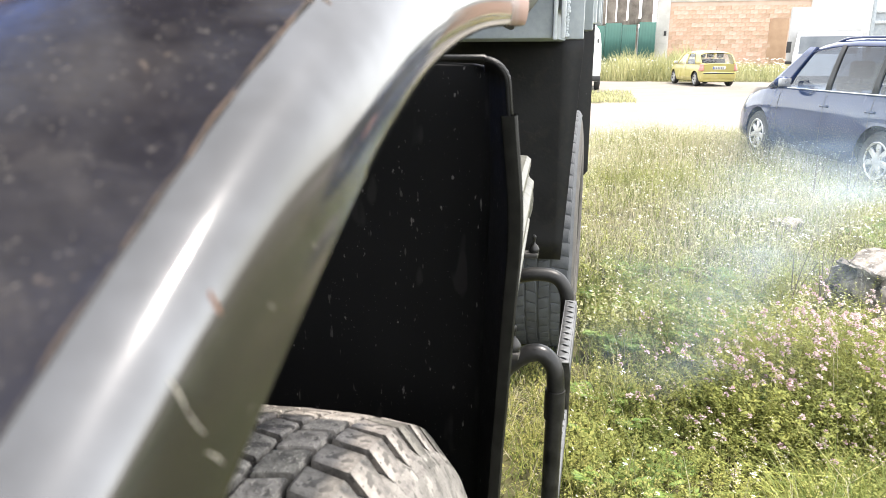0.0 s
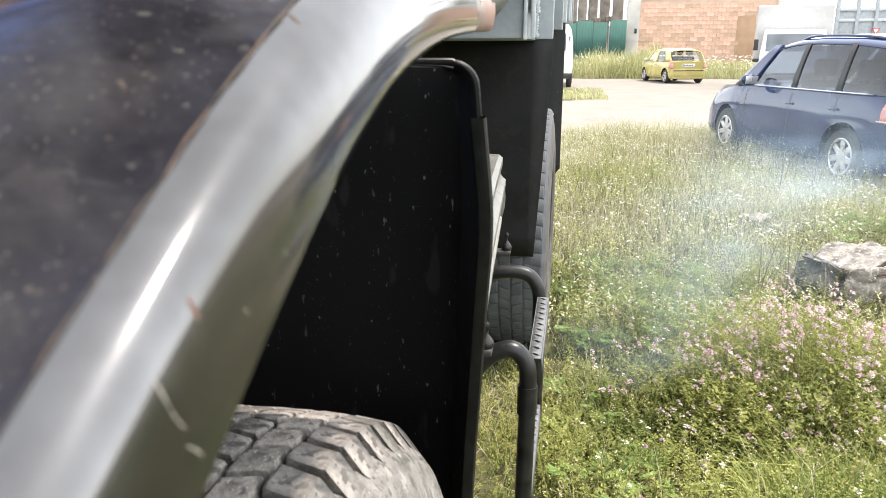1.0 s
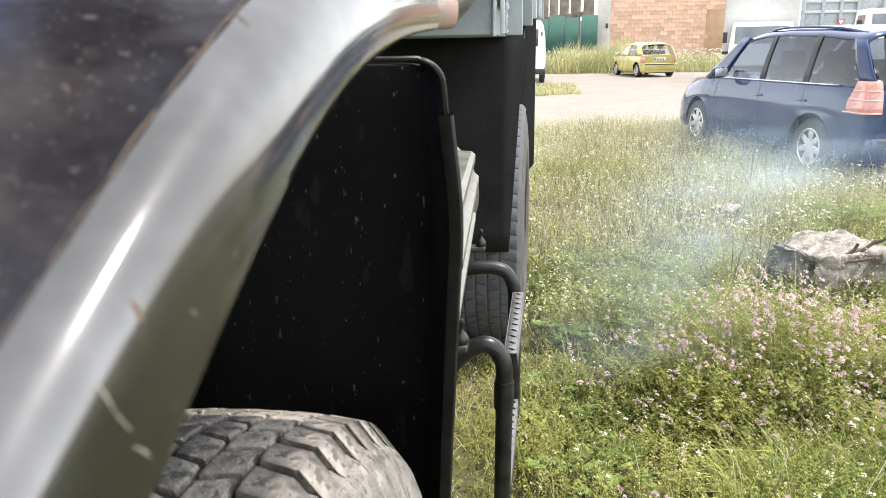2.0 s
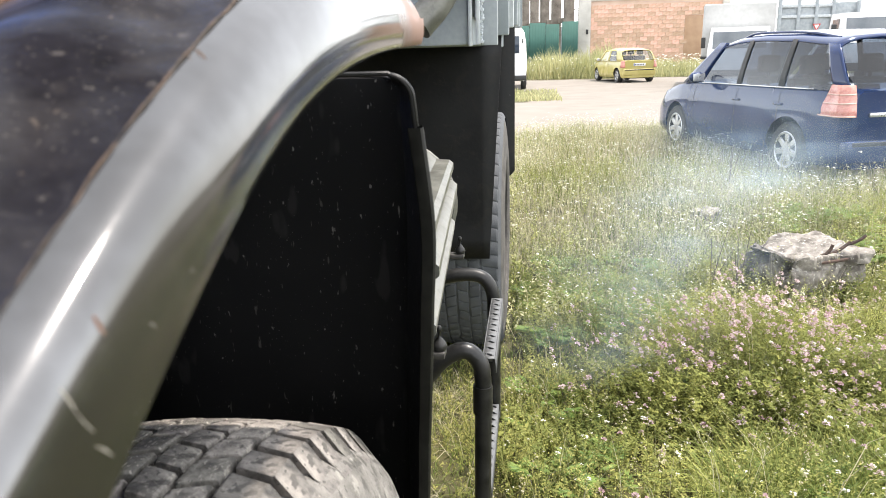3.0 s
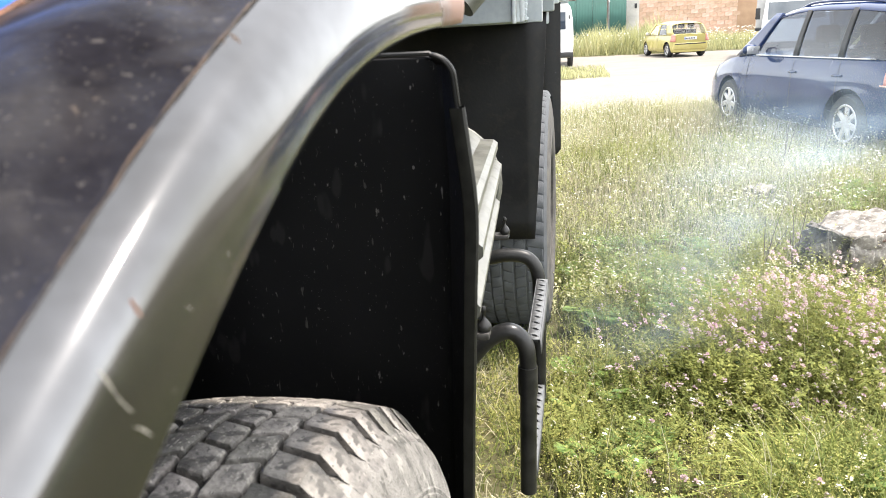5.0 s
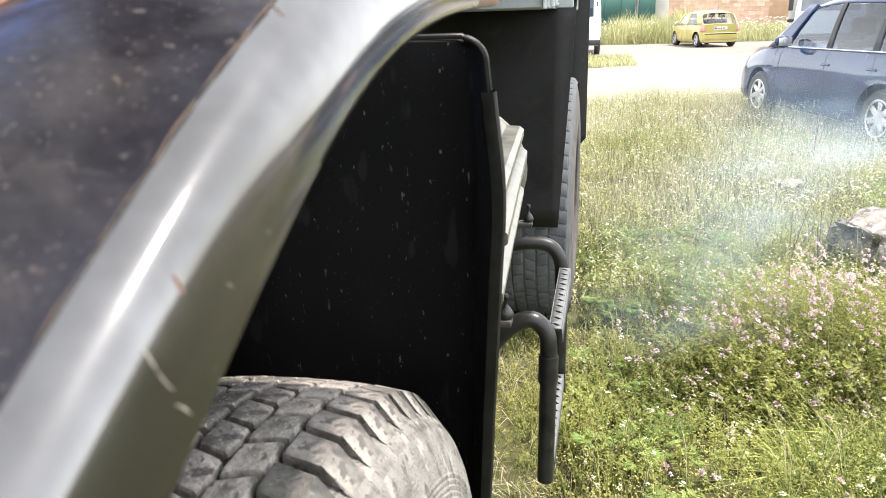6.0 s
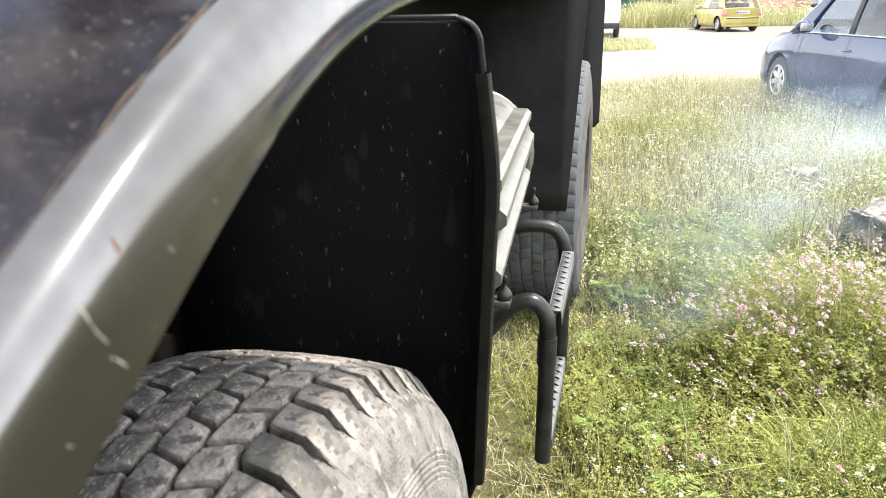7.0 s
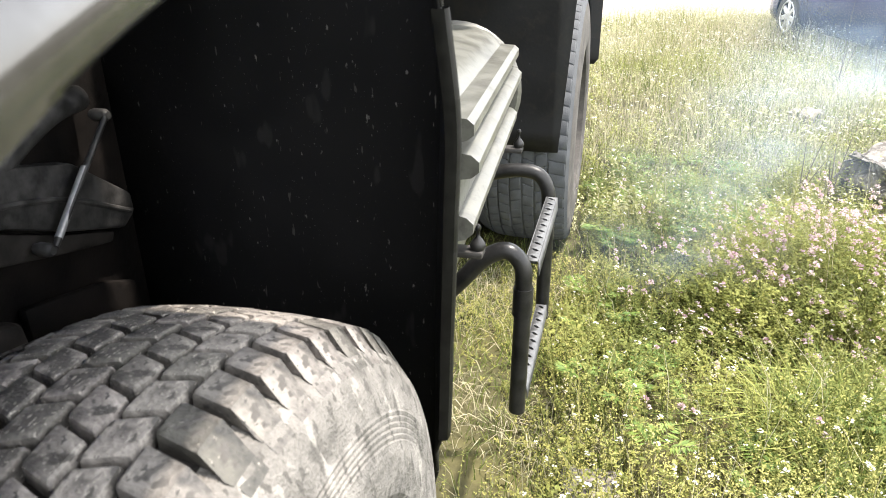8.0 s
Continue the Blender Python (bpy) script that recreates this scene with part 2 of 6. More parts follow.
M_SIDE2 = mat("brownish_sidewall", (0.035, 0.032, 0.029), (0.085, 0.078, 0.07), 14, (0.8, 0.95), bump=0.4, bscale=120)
scuffed(M_SIDE, (0.2, 0.188, 0.17), (0.06, 0.056, 0.051))
scuffed(M_TYRE, (0.05, 0.047, 0.044), (0.03, 0.028, 0.026))
scuffed(M_SHOULDER, (0.1, 0.095, 0.088), (0.16, 0.15, 0.14))


def dust_specks(m, scale, cut, colour, stretch=(1, 1, 1)):
    """Fine pale specks and short streaks of dried splashes."""
    nt = m.node_tree
    b = nt.nodes["Principled BSDF"]
    tc = nt.nodes.new("ShaderNodeTexCoord")
    sq = nt.nodes.new("ShaderNodeVectorMath")
    sq.operation = "MULTIPLY"
    sq.inputs[1].default_value = stretch
    nt.links.new(tc.outputs["Object"], sq.inputs[0])
    v = nt.nodes.new("ShaderNodeTexNoise")
    v.inputs["Scale"].default_value, v.inputs["Detail"].default_value = scale, 2.0
    nt.links.new(sq.outputs[0], v.inputs["Vector"])
    r = nt.nodes.new("ShaderNodeMapRange")
    r.inputs[1].default_value, r.inputs[2].default_value = cut, cut + 0.04
    nt.links.new(v.outputs["Fac"], r.inputs[0])
    mx = nt.nodes.new("ShaderNodeMix")
    mx.data_type = "RGBA"
    mx.inputs[7].default_value = (*colour, 1)
    nt.links.new(r.outputs[0], mx.inputs[0])
    nt.links.new(b.inputs["Base Color"].links[0].from_socket, mx.inputs[6])
    nt.links.new(mx.outputs[2], b.inputs["Base Color"])


dust_specks(M_FENDER, 420, 0.67, (0.06, 0.054, 0.048))
dust_specks(M_FENDER, 140, 0.71, (0.05, 0.04, 0.033))
dust_specks(M_SIDE, 110, 0.59, (0.085, 0.08, 0.072), (1, 0.7, 0.13))
dust_specks(M_SIDE, 60, 0.6, (0.24, 0.228, 0.205), (1, 0.8, 0.18))
dust_specks(M_TYRE, 48, 0.57, (0.07, 0.064, 0.057), (1, 0.7, 1))
dust_specks(M_TYRE, 300, 0.62, (0.3, 0.275, 0.24), (1, 0.45, 1))
dust_specks(M_SHOULDER, 55, 0.58, (0.075, 0.069, 0.062), (1, 0.7, 1))
dust_specks(M_TYRE, 170, 0.66, (0.08, 0.074, 0.067), (1, 0.6, 1))
dust_specks(M_SHOULDER, 170, 0.66, (0.06, 0.056, 0.051), (1, 0.6, 1))
dust_specks(M_APRON, 300, 0.73, (0.14, 0.135, 0.125))
dust_specks(M_APRON, 150, 0.715, (0.06, 0.058, 0.053), (1, 1, 0.2))
dust_specks(M_APRON, 20, 0.66, (0.02, 0.0195, 0.019), (1, 1, 0.35))
M_GROOVE = mat("dirty_tyre_groove", (0.02, 0.018, 0.016), (0.06, 0.053, 0.047), 30, (0.9, 1.0), bump=0.4, bscale=200)
M_TUBE = mat("black_painted_tube", (0.006, 0.006, 0.0065), (0.018, 0.0175, 0.017), 25, (0.3, 0.5), bump=0.08, bscale=200, spec=0.35)
M_TREAD = mat("galvanised_steel", (0.09, 0.092, 0.094), (0.155, 0.157, 0.159), 50, (0.55, 0.75), 0.5, bump=0.1, bscale=250)
M_BOX = mat("pale_grey_paint", (0.085, 0.085, 0.072), (0.14, 0.139, 0.12), 12, (0.3, 0.5), bump=0.1, bscale=120)
scuffed(M_BOX, (0.05, 0.047, 0.041), (0.03, 0.028, 0.025))
M_PANEL = mat("black_panel_paint", (0.005, 0.005, 0.006), (0.011, 0.011, 0.012), 6, (0.45, 0.65), bump=0.15, bscale=80, speck=(0.29, 30, (0.06, 0.06, 0.06)), spec=0.3)
scuffed(M_PANEL, (0.016, 0.014, 0.012), (0.035, 0.03, 0.026))
M_GREY = mat("grey_body_paint", (0.25, 0.28, 0.3), (0.34, 0.37, 0.39), 7, (0.35, 0.5), bump=0.25, bscale=60)
M_GREY2 = mat("light_grey_rib", (0.4, 0.43, 0.45), (0.52, 0.55, 0.57), 12, (0.35, 0.5), bump=0.3, bscale=70)
M_DARK = mat("dark_chassis", (0.012, 0.011, 0.01), (0.04, 0.036, 0.032), 16, (0.5, 0.8), bump=0.3)
# wheel-well shade put into base colour: near-black walls, darkened fittings
M_WELL = mat("underside_shade_black", (0.004, 0.0037, 0.0035), (0.013, 0.0105, 0.009), 9, (0.6, 0.85), bump=0.5, bscale=50, spec=0.1)
M_FITTING = mat("shade_darkened_fitting", (0.01, 0.009, 0.008), (0.032, 0.028, 0.025), 22, (0.6, 0.85), bump=0.3, spec=0.2)
M_ARM = mat("greasy_iron", (0.034, 0.0335, 0.033), (0.085, 0.082, 0.079), 30, (0.4, 0.6), 0.5, bump=0.2)
M_ROD = mat("grimy_rod", (0.35, 0.35, 0.35), (0.5, 0.5, 0.5), 40, (0.4, 0.6), 0.6)
M_NAVY = mat("dark_blue_car_paint", (0.008, 0.021, 0.075), (0.01, 0.026, 0.092), 3, (0.05, 0.1), spec=0.5)
M_YELLOW = mat("yellow_green_car_paint", (0.42, 0.37, 0.13), (0.48, 0.42, 0.16), 2, (0.2, 0.3))
M_WHITE = mat("white_vehicle_paint", (0.68, 0.69, 0.69), (0.8, 0.8, 0.79), 3, (0.3, 0.45))
M_CANVAS = mat("grey_white_tarpaulin", (0.38, 0.38, 0.37), (0.46, 0.46, 0.45), 2, (0.6, 0.8), bump=0.3, bscale=8)
M_PLASTIC = mat("black_plastic", (0.015, 0.015, 0.016), (0.03, 0.03, 0.03), 20, (0.5, 0.65))
M_SILVER = mat("silver_alloy", (0.5, 0.5, 0.52), (0.66, 0.66, 0.68), 10, (0.25, 0.4), 0.8)
M_RED = mat("red_lamp_lens", (0.42, 0.03, 0.03), (0.55, 0.06, 0.05), 20, (0.12, 0.2))
# smoke veil put into the lens colour as a paler red
M_LAMP = mat("smoke_paled_lamp_lens", (0.52, 0.2, 0.16), (0.6, 0.28, 0.23), 30, (0.12, 0.25))
M_LAMPBAND = mat("pinkish_lamp_band", (0.6, 0.36, 0.3), (0.68, 0.45, 0.38), 20, (0.12, 0.2))
M_CLEARLENS = mat("white_lamp_lens", (0.7, 0.66, 0.64), (0.8, 0.78, 0.76), 20, (0.12, 0.2))
M_PLATE = mat("number_plate_white", (0.7, 0.72, 0.75), (0.78, 0.79, 0.8), 20, (0.3, 0.4))
M_PLATEBLUE = mat("plate_blue", (0.03, 0.08, 0.4), (0.04, 0.1, 0.45), 20, (0.3, 0.4))
M_SEAT = mat("dark_seat_cloth", (0.012, 0.012, 0.015), (0.024, 0.024, 0.028), 20, (0.8, 0.9))
M_GLASS = glass_mat("tinted_glass", (0.2, 0.24, 0.3), 0.03, 0.05)
M_GLASSC = glass_mat("clear_glass", (0.88, 0.9, 0.9))
M_CONC = mat("weathered_concrete", (0.44, 0.42, 0.39), (0.6, 0.575, 0.54), 1.3, (0.8, 0.95), bump=0.4, bscale=14)
# hall's shading put into the colour: a darker copy of the concrete
M_CONC_SHADE = mat("shaded_concrete", (0.12, 0.1, 0.085), (0.33, 0.295, 0.255), 1.1, (0.8, 0.95), bump=0.4, bscale=14)
M_ROCK = mat("broken_concrete", (0.09, 0.078, 0.066), (0.3, 0.275, 0.245), 14, (0.85, 1.0), bump=1.0, bscale=60, speck=(0.4, 45, (0.4, 0.375, 0.335)))
M_BRICK = mat("orange_clay_block", (0.54, 0.31, 0.21), (0.72, 0.54, 0.44), 0.6, (0.8, 0.95), bump=0.3, bscale=6, rand=0.24)
M_MORTAR = mat("grey_mortar", (0.52, 0.36, 0.28), (0.62, 0.47, 0.39), 1.2, (0.9, 1.0))
M_FENCE = mat("green_sheet_fence", (0.022, 0.075, 0.062), (0.04, 0.11, 0.092), 1.2, (0.75, 0.9))
M_BLADE = mat("grass_blade", (0.08, 0.12, 0.024), (0.26, 0.3, 0.085), 1.1, (0.45, 0.6), rand=0.35, island=True, spec=0.15, trans=0.32)
M_DRY = mat("dry_grass_blade", (0.36, 0.335, 0.21), (0.57, 0.525, 0.38), 1.5, (0.6, 0.8), rand=0.3, island=True, spec=0.15, trans=0.3)
M_LEAF = mat("herb_leaf", (0.12, 0.15, 0.04), (0.36, 0.375, 0.118), 2.2, (0.62, 0.78), rand=0.28, island=True, spec=0.15, trans=0.46)
M_STALK = mat("herb_stalk", (0.16, 0.18, 0.05), (0.3, 0.29, 0.11), 2, (0.5, 0.7), rand=0.3, island=True, spec=0.15, trans=0.2)
M_BEDSTRAW = mat("bedstraw_leaf", (0.185, 0.19, 0.05), (0.38, 0.365, 0.125), 1.7, (0.65, 0.8), rand=0.25, island=True, spec=0.15, trans=0.22)
# paler copy of the bedstraw for the farther meadow
M_BEDSTRAW2 = mat("pale_bedstraw", (0.3, 0.31, 0.145), (0.5, 0.49, 0.29), 1.7, (0.65, 0.8), rand=0.25, island=True, spec=0.15, trans=0.22)
M_PINK = mat("pink_white_petal", (0.43, 0.28, 0.31), (0.62, 0.52, 0.52), 25, (0.6, 0.7), rand=0.2, island=True, trans=0.3)
M_WPETAL = mat("white_petal", (0.62, 0.62, 0.52), (0.8, 0.79, 0.74), 5, (0.6, 0.7), rand=0.1, island=True, trans=0.3)
M_TREELEAF = mat("tree_leaf", (0.05, 0.1, 0.02), (0.1, 0.17, 0.035), 0.6, (0.5, 0.65), rand=0.35, island=True, trans=0.3)
M_BARK = mat("bark", (0.1, 0.08, 0.06), (0.18, 0.15, 0.12), 6, (0.9, 1.0), bump=0.6)


# ---- mesh tools ----
def smooth_by(me, deg=40):
    me.polygons.foreach_set("use_smooth", [True] * len(me.polygons))
    me.set_sharp_from_angle(angle=radians(deg))


def link(name, me, parent, label=""):
    ob = new(name, me)
    if parent:
        ob.parent = parent
    if label:
        ob["label"] = label
    return ob


def part(name, bm, material, parent=None, label="", deg=40):
    """Links a bmesh as one mesh object under a thing or a part."""
    bmesh.ops.recalc_face_normals(bm, faces=bm.faces)
    me = bpy.data.meshes.new(name)
    bm.to_mesh(me)
    bm.free()
    me.materials.append(material)
    smooth_by(me, deg)
    return link(name, me, parent, label)


def thing(name, at, label, category, group="", kind=""):
    ob = new(name)
    ob.empty_display_size = 0.1
    ob.matrix_basis = at if isinstance(at, Matrix) else Matrix.Translation(at)
    return tagged(ob, label, category, group, kind)


def add_box(bm, lo, hi, bevel=0.0, seg=2):
    r = bmesh.ops.create_cube(bm, size=1)
    vs = r["verts"]
    for v in vs:
        v.co = Vector([lo[i] + (v.co[i] + 0.5) * (hi[i] - lo[i]) for i in range(3)])
    if bevel:
        es = list({ed for v in vs for ed in v.link_edges})
        bmesh.ops.bevel(bm, geom=es, offset=bevel, segments=seg, affect="EDGES", profile=0.5)
    return bm


def box(lo, hi, bevel=0.0, seg=2):
    return add_box(bmesh.new(), lo, hi, bevel, seg)


def grid(fn, us, vs, wrap_u=False, wrap_v=False, bm=None):
    """A sheet of quads over fn(u, v)."""
    bm = bm or bmesh.new()
    rows = [[bm.verts.new(fn(u, v)) for v in vs] for u in us]
    nu, nv = len(us), len(vs)
    for i in range(nu if wrap_u else nu - 1):
        for j in range(nv if wrap_v else nv - 1):
            q = [rows[i][j], rows[(i + 1) % nu][j], rows[(i + 1) % nu][(j + 1) % nv], rows[i][(j + 1) % nv]]
            bm.faces.new(q)
    return bm


def lin(a0, b0, n):
    return [a0 + (b0 - a0) * i / (n - 1) for i in range(n)]


def add_tube(bm, pts, r, n=14, closed_ends=True, r2=None):
    """A round bar along a smoothed line of points."""
    pts = [Vector(p) for p in pts]
    rings, up = [], Vector((0.123, 0.456, 0.88))
    for i, p in enumerate(pts):
        d = (pts[min(i + 1, len(pts) - 1)] - pts[max(i - 1, 0)]).normalized()
        s = d.cross(up).normalized()
        up = s.cross(d).normalized()
        rad = r if r2 is None else r + (r2 - r) * i / (len(pts) - 1)
        rings.append([bm.verts.new(p + rad * (math.cos(k * math.tau / n) * s + math.sin(k * math.tau / n) * up)) for k in range(n)])
    for a1, b1 in zip(rings, rings[1:]):
        for k in range(n):
            bm.faces.new((a1[k], a1[(k + 1) % n], b1[(k + 1) % n], b1[k]))
    if closed_ends:
        bm.faces.new(rings[0])
        bm.faces.new(rings[-1])
    return bm


def bend(pts, steps=8):
    """Catmull-Rom through a few corner points."""
    p = [Vector(q) for q in pts]
    p = [2 * p[0] - p[1]] + p + [2 * p[-1] - p[-2]]
    out = []
    for i in range(1, len(p) - 2):
        for k in range(steps):
            t = k / steps
            out.append(0.5 * (2 * p[i] + (p[i + 1] - p[i - 1]) * t + (2 * p[i - 1] - 5 * p[i] + 4 * p[i + 1] - p[i + 2]) * t * t
                              + (3 * p[i] - p[i - 1] - 3 * p[i + 1] + p[i + 2]) * t ** 3))
    return out + [p[-2]]


def lathe(bm, profile, centre, n=64, axis="x"):
    """profile: (along, radius) pairs turned about an axis through centre."""
    c = Vector(centre)

    def at(ang, k):
        al, ra = profile[k]
        if axis == "x":
            return c + Vector((al, ra * math.sin(ang), ra * math.cos(ang)))
        return c + Vector((ra * math.cos(ang), ra * math.sin(ang), al))
    return grid(at, [i * math.tau / n for i in range(n)], list(range(len(profile))), wrap_u=True, bm=bm)


def soup(name, verts, faces_per, material, label, category="", parent=None):
    """One joined mesh of many small pieces. verts: (n, k, 3); faces_per: index tuples inside a piece."""
    n, k, _ = verts.shape
    me = bpy.data.meshes.new(name)
    base = (np.arange(n) * k)[:, None]
    idx = np.concatenate([base + np.array(fc)[None, :] for fc in faces_per], 0)
    me.vertices.add(n * k)
    me.vertices.foreach_set("co", verts.astype(np.float32).ravel())
    m = len(idx)
    me.loops.add(3 * m)
    me.loops.foreach_set("vertex_index", idx.astype(np.int32).ravel())
    me.polygons.add(m)
    me.polygons.foreach_set("loop_start", np.arange(0, 3 * m, 3, dtype=np.int32))
    me.polygons.foreach_set("loop_total", np.full(m, 3, dtype=np.int32))
    me.update(calc_edges=True)
    me.materials.append(material)
    ob = link(name, me, parent)
    return tagged(ob, label, category, kind="stuff")


# ---- ground ----
def ground_z(x, y):
    """Slight swells in the meadow, flat on the gravel."""
    k = 1.0 if y < 12.5 else max(0.0, 1 - (y - 12.5) / 2)
    return k * (0.02 * math.sin(x * 1.1 + 0.4) * math.cos(y * 0.9) + 0.006 * noise.noise((x * 1.3, y * 1.3, 7.7)))


def ground_material():
    m = mat("meadow_soil", (0.035, 0.033, 0.014), (0.1, 0.09, 0.035), 3, (0.9, 1.0), bump=0.6, bscale=40)
    nt = m.node_tree
    b = nt.nodes["Principled BSDF"]
    green = b.inputs["Base Color"].links[0].from_socket
    tc = nt.nodes.new("ShaderNodeTexCoord")
    sep = nt.nodes.new("ShaderNodeSeparateXYZ")
    nt.links.new(tc.outputs["Object"], sep.inputs[0])
    wob = nt.nodes.new("ShaderNodeTexNoise")
    wob.inputs["Scale"].default_value, wob.inputs["Detail"].default_value = 0.55, 6
    nt.links.new(tc.outputs["Object"], wob.inputs["Vector"])

    def math_node(op, a1, b1):
        n = nt.nodes.new("ShaderNodeMath")
        n.operation = op
        for i, v in enumerate((a1, b1)):
            if isinstance(v, (int, float)):
                n.inputs[i].default_value = v
            else:
                nt.links.new(v, n.inputs[i])
        return n.outputs[0]
    ywob = math_node("ADD", sep.outputs["Y"], math_node("MULTIPLY", math_node("SUBTRACT", wob.outputs["Fac"], 0.5), 5.0))
    ywob = math_node("SUBTRACT", ywob, math_node("MULTIPLY", sep.outputs["X"], 0.45))
    near = math_node("GREATER_THAN", ywob, 12.6)
    ywob2 = math_node("ADD", sep.outputs["Y"], math_node("MULTIPLY", math_node("SUBTRACT", wob.outputs["Fac"], 0.5), 3.0))
    far = math_node("LESS_THAN", ywob2, 35.8)
    mask = math_node("MULTIPLY", near, far)
    # the worn grass island inside the gravel
    dx = math_node("DIVIDE", math_node("SUBTRACT", sep.outputs["X"], -1.0), 2.6)
    dy = math_node("DIVIDE", math_node("SUBTRACT", sep.outputs["Y"], 24.2), 3.6)
    rr = math_node("ADD", math_node("MULTIPLY", dx, dx), math_node("MULTIPLY", dy, dy))
    rr = math_node("ADD", rr, math_node("MULTIPLY", math_node("SUBTRACT", wob.outputs["Fac"], 0.5), 1.6))
    mask = math_node("MULTIPLY", mask, math_node("GREATER_THAN", rr, 0.8))
    g1 = nt.nodes.new("ShaderNodeTexNoise")
    g1.inputs["Scale"].default_value, g1.inputs["Detail"].default_value = 1.1, 10
    nt.links.new(tc.outputs["Object"], g1.inputs["Vector"])
    ramp = nt.nodes.new("ShaderNodeMix")
    ramp.data_type = "RGBA"
    ramp.inputs[6].default_value, ramp.inputs[7].default_value = (0.13, 0.113, 0.094, 1), (0.25, 0.224, 0.195, 1)
    nt.links.new(g1.outputs["Fac"], ramp.inputs[0])
    mx = nt.nodes.new("ShaderNodeMix")
    mx.data_type = "RGBA"
    nt.links.new(mask, mx.inputs[0])
    nt.links.new(green, mx.inputs[6])
    nt.links.new(ramp.outputs[2], mx.inputs[7])
    nt.links.new(mx.outputs[2], b.inputs["Base Color"])
    return m


xs = [-700, -300, -120, -60, -30, -15, -8] + lin(-5, 9, 57) + [12, 18, 30, 60, 120, 300, 700]
ys = [-700, -300, -120, -60, -30, -15, -8] + lin(-5, 15, 81) + [17, 20, 25, 30, 36, 45, 60, 80, 120, 300, 900]
ground = part("ground", grid(lambda x, y: Vector((x, y, ground_z(x, y))), xs, ys), ground_material())
tagged(ground, "weedy meadow ground with a pale gravel yard", "ground", kind="structure")

# ---- the old truck: curves of the front fender ----
WHEEL = Vector((0.135, 0.69, 0.555))


def low_z(y):
    d = y - 0.48
    return 1.527 - 0.35 * (math.sqrt(d * d + 0.0271) - d) - 0.55 * max(0.0, 0.3 - y) ** 2


def lip_h(y):
    """The rolled edge grows taller towards the crown."""
    t = min(1.0, max(0.0, (y - 0.42) / 0.2))
    return 1 + 0.22 * t * t * (3 - 2 * t)


def in_z(y):
    d = y - 0.66
    return 1.5834 - 0.18 * (math.sqrt(d * d + 0.008) - d) - max(0.0, 0.3 - y) ** 2


truck = thing("truck", (0, 0.69, 0), "old truck with black fender, blue bonnet and grey steel body", "truck")
OFF = Matrix.Translation((0, -0.69, 0))


def tpart(name, bm, material, parent=None, label="", deg=40):
    ob = part(name, bm, material, None, label, deg)
    ob.parent = parent or truck
    ob.matrix_parent_inverse = OFF if parent is None else Matrix.Identity(4)
    return ob


Y0, Y1 = -0.35, 0.93
def section(turns, low):
    """Cross-section of the rolled edge from the seam down: the slope in degrees along its run, then the return underneath."""
    x, h, out, n = 0.344, 0.0466, [(0.344, 0.0466)], 16
    slopes = []
    for k in range(n * 8):
        t = (k + 0.5) / (n * 8)
        j = max(i for i in range(len(turns) - 1) if turns[i][0] <= t)
        (t0, a0), (t1, a1) = turns[j], turns[j + 1]
        slopes.append(radians(a0 + (a1 - a0) * (t - t0) / (t1 - t0)))
    ds = (0.0466 - low) / sum(math.sin(q) for q in slopes)
    for k, q in enumerate(slopes):
        x, h = x + ds * math.cos(q), h - ds * math.sin(q)
        if k % 8 == 7:
            out.append((x, h))
    return out + [(x - 0.005, h - 0.0012), (x - 0.012, h + 0.004)]


LIP = section([(0, 8), (0.2, 22), (0.31, 54), (0.41, 73), (0.5, 83), (1, 88.5)], -0.0081)
ROLL = section([(0, 12), (0.2, 27), (0.36, 54), (0.6, 71), (0.78, 90), (1, 115)], -0.0068)


def lip_at(y, k):
    """Flat-faced towards the front, rolled round and under towards the crown."""
    t = min(1.0, max(0.0, (y - 0.26) / 0.43))
    t = t * t * (3 - 2 * t)
    x, h = LIP[k][0] + (ROLL[k][0] - LIP[k][0]) * t, LIP[k][1] + (ROLL[k][1] - LIP[k][1]) * t
    sink = 0.012 * max(0.0, (y - 0.80) / 0.13) ** 2
    return Vector((x, y, low_z(y) + h * lip_h(y) - (sink if k < 11 else 0)))


def wing_at(y, s):
    """The broad dark face, s from the seam (0) to the bonnet (1)."""
    x = 0.3475 - s * 0.1455
    z0, z1 = low_z(y) + 0.0468 * lip_h(y) - 0.012 * max(0.0, (y - 0.80) / 0.13) ** 2, in_z(y)
    k = s * s * (3 - 2 * s)
    return Vector((x, y, z0 + (z1 - z0) * k + 0.01 * math.sin(math.pi * s) ** 2))


ysf = lin(Y0, Y1, 90)
fender = tpart("fender", grid(wing_at, ysf, [0, 0.003, 0.008] + lin(0.02, 1, 24)), M_FENDER, label="dusty worn black fender skin", deg=60)
lip = tpart("fender_lip", grid(lip_at, ysf, list(range(len(LIP)))), M_LIP, label="rolled fender edge worn to shiny bare steel", deg=70)
for ob in (fender, lip):
    md = ob.modifiers.new("thick", "SOLIDIFY")
    md.thickness, md.offset = 0.0022, -1
bm = add_tube(bmesh.new(), [(0.3472 + 0.0006 * noise.noise((y * 60, 0, 0)), y, low_z(y) + 0.0466 * lip_h(y) - 0.012 * max(0.0, (y - 0.80) / 0.13) ** 2 + 0.0004 * math.sin(y * 190)) for y in lin(0.3, Y1, 160)], 0.0003, 6, r2=0.0021)
tpart("seam", bm, M_SEAM, label="rusty seam along the fender edge")
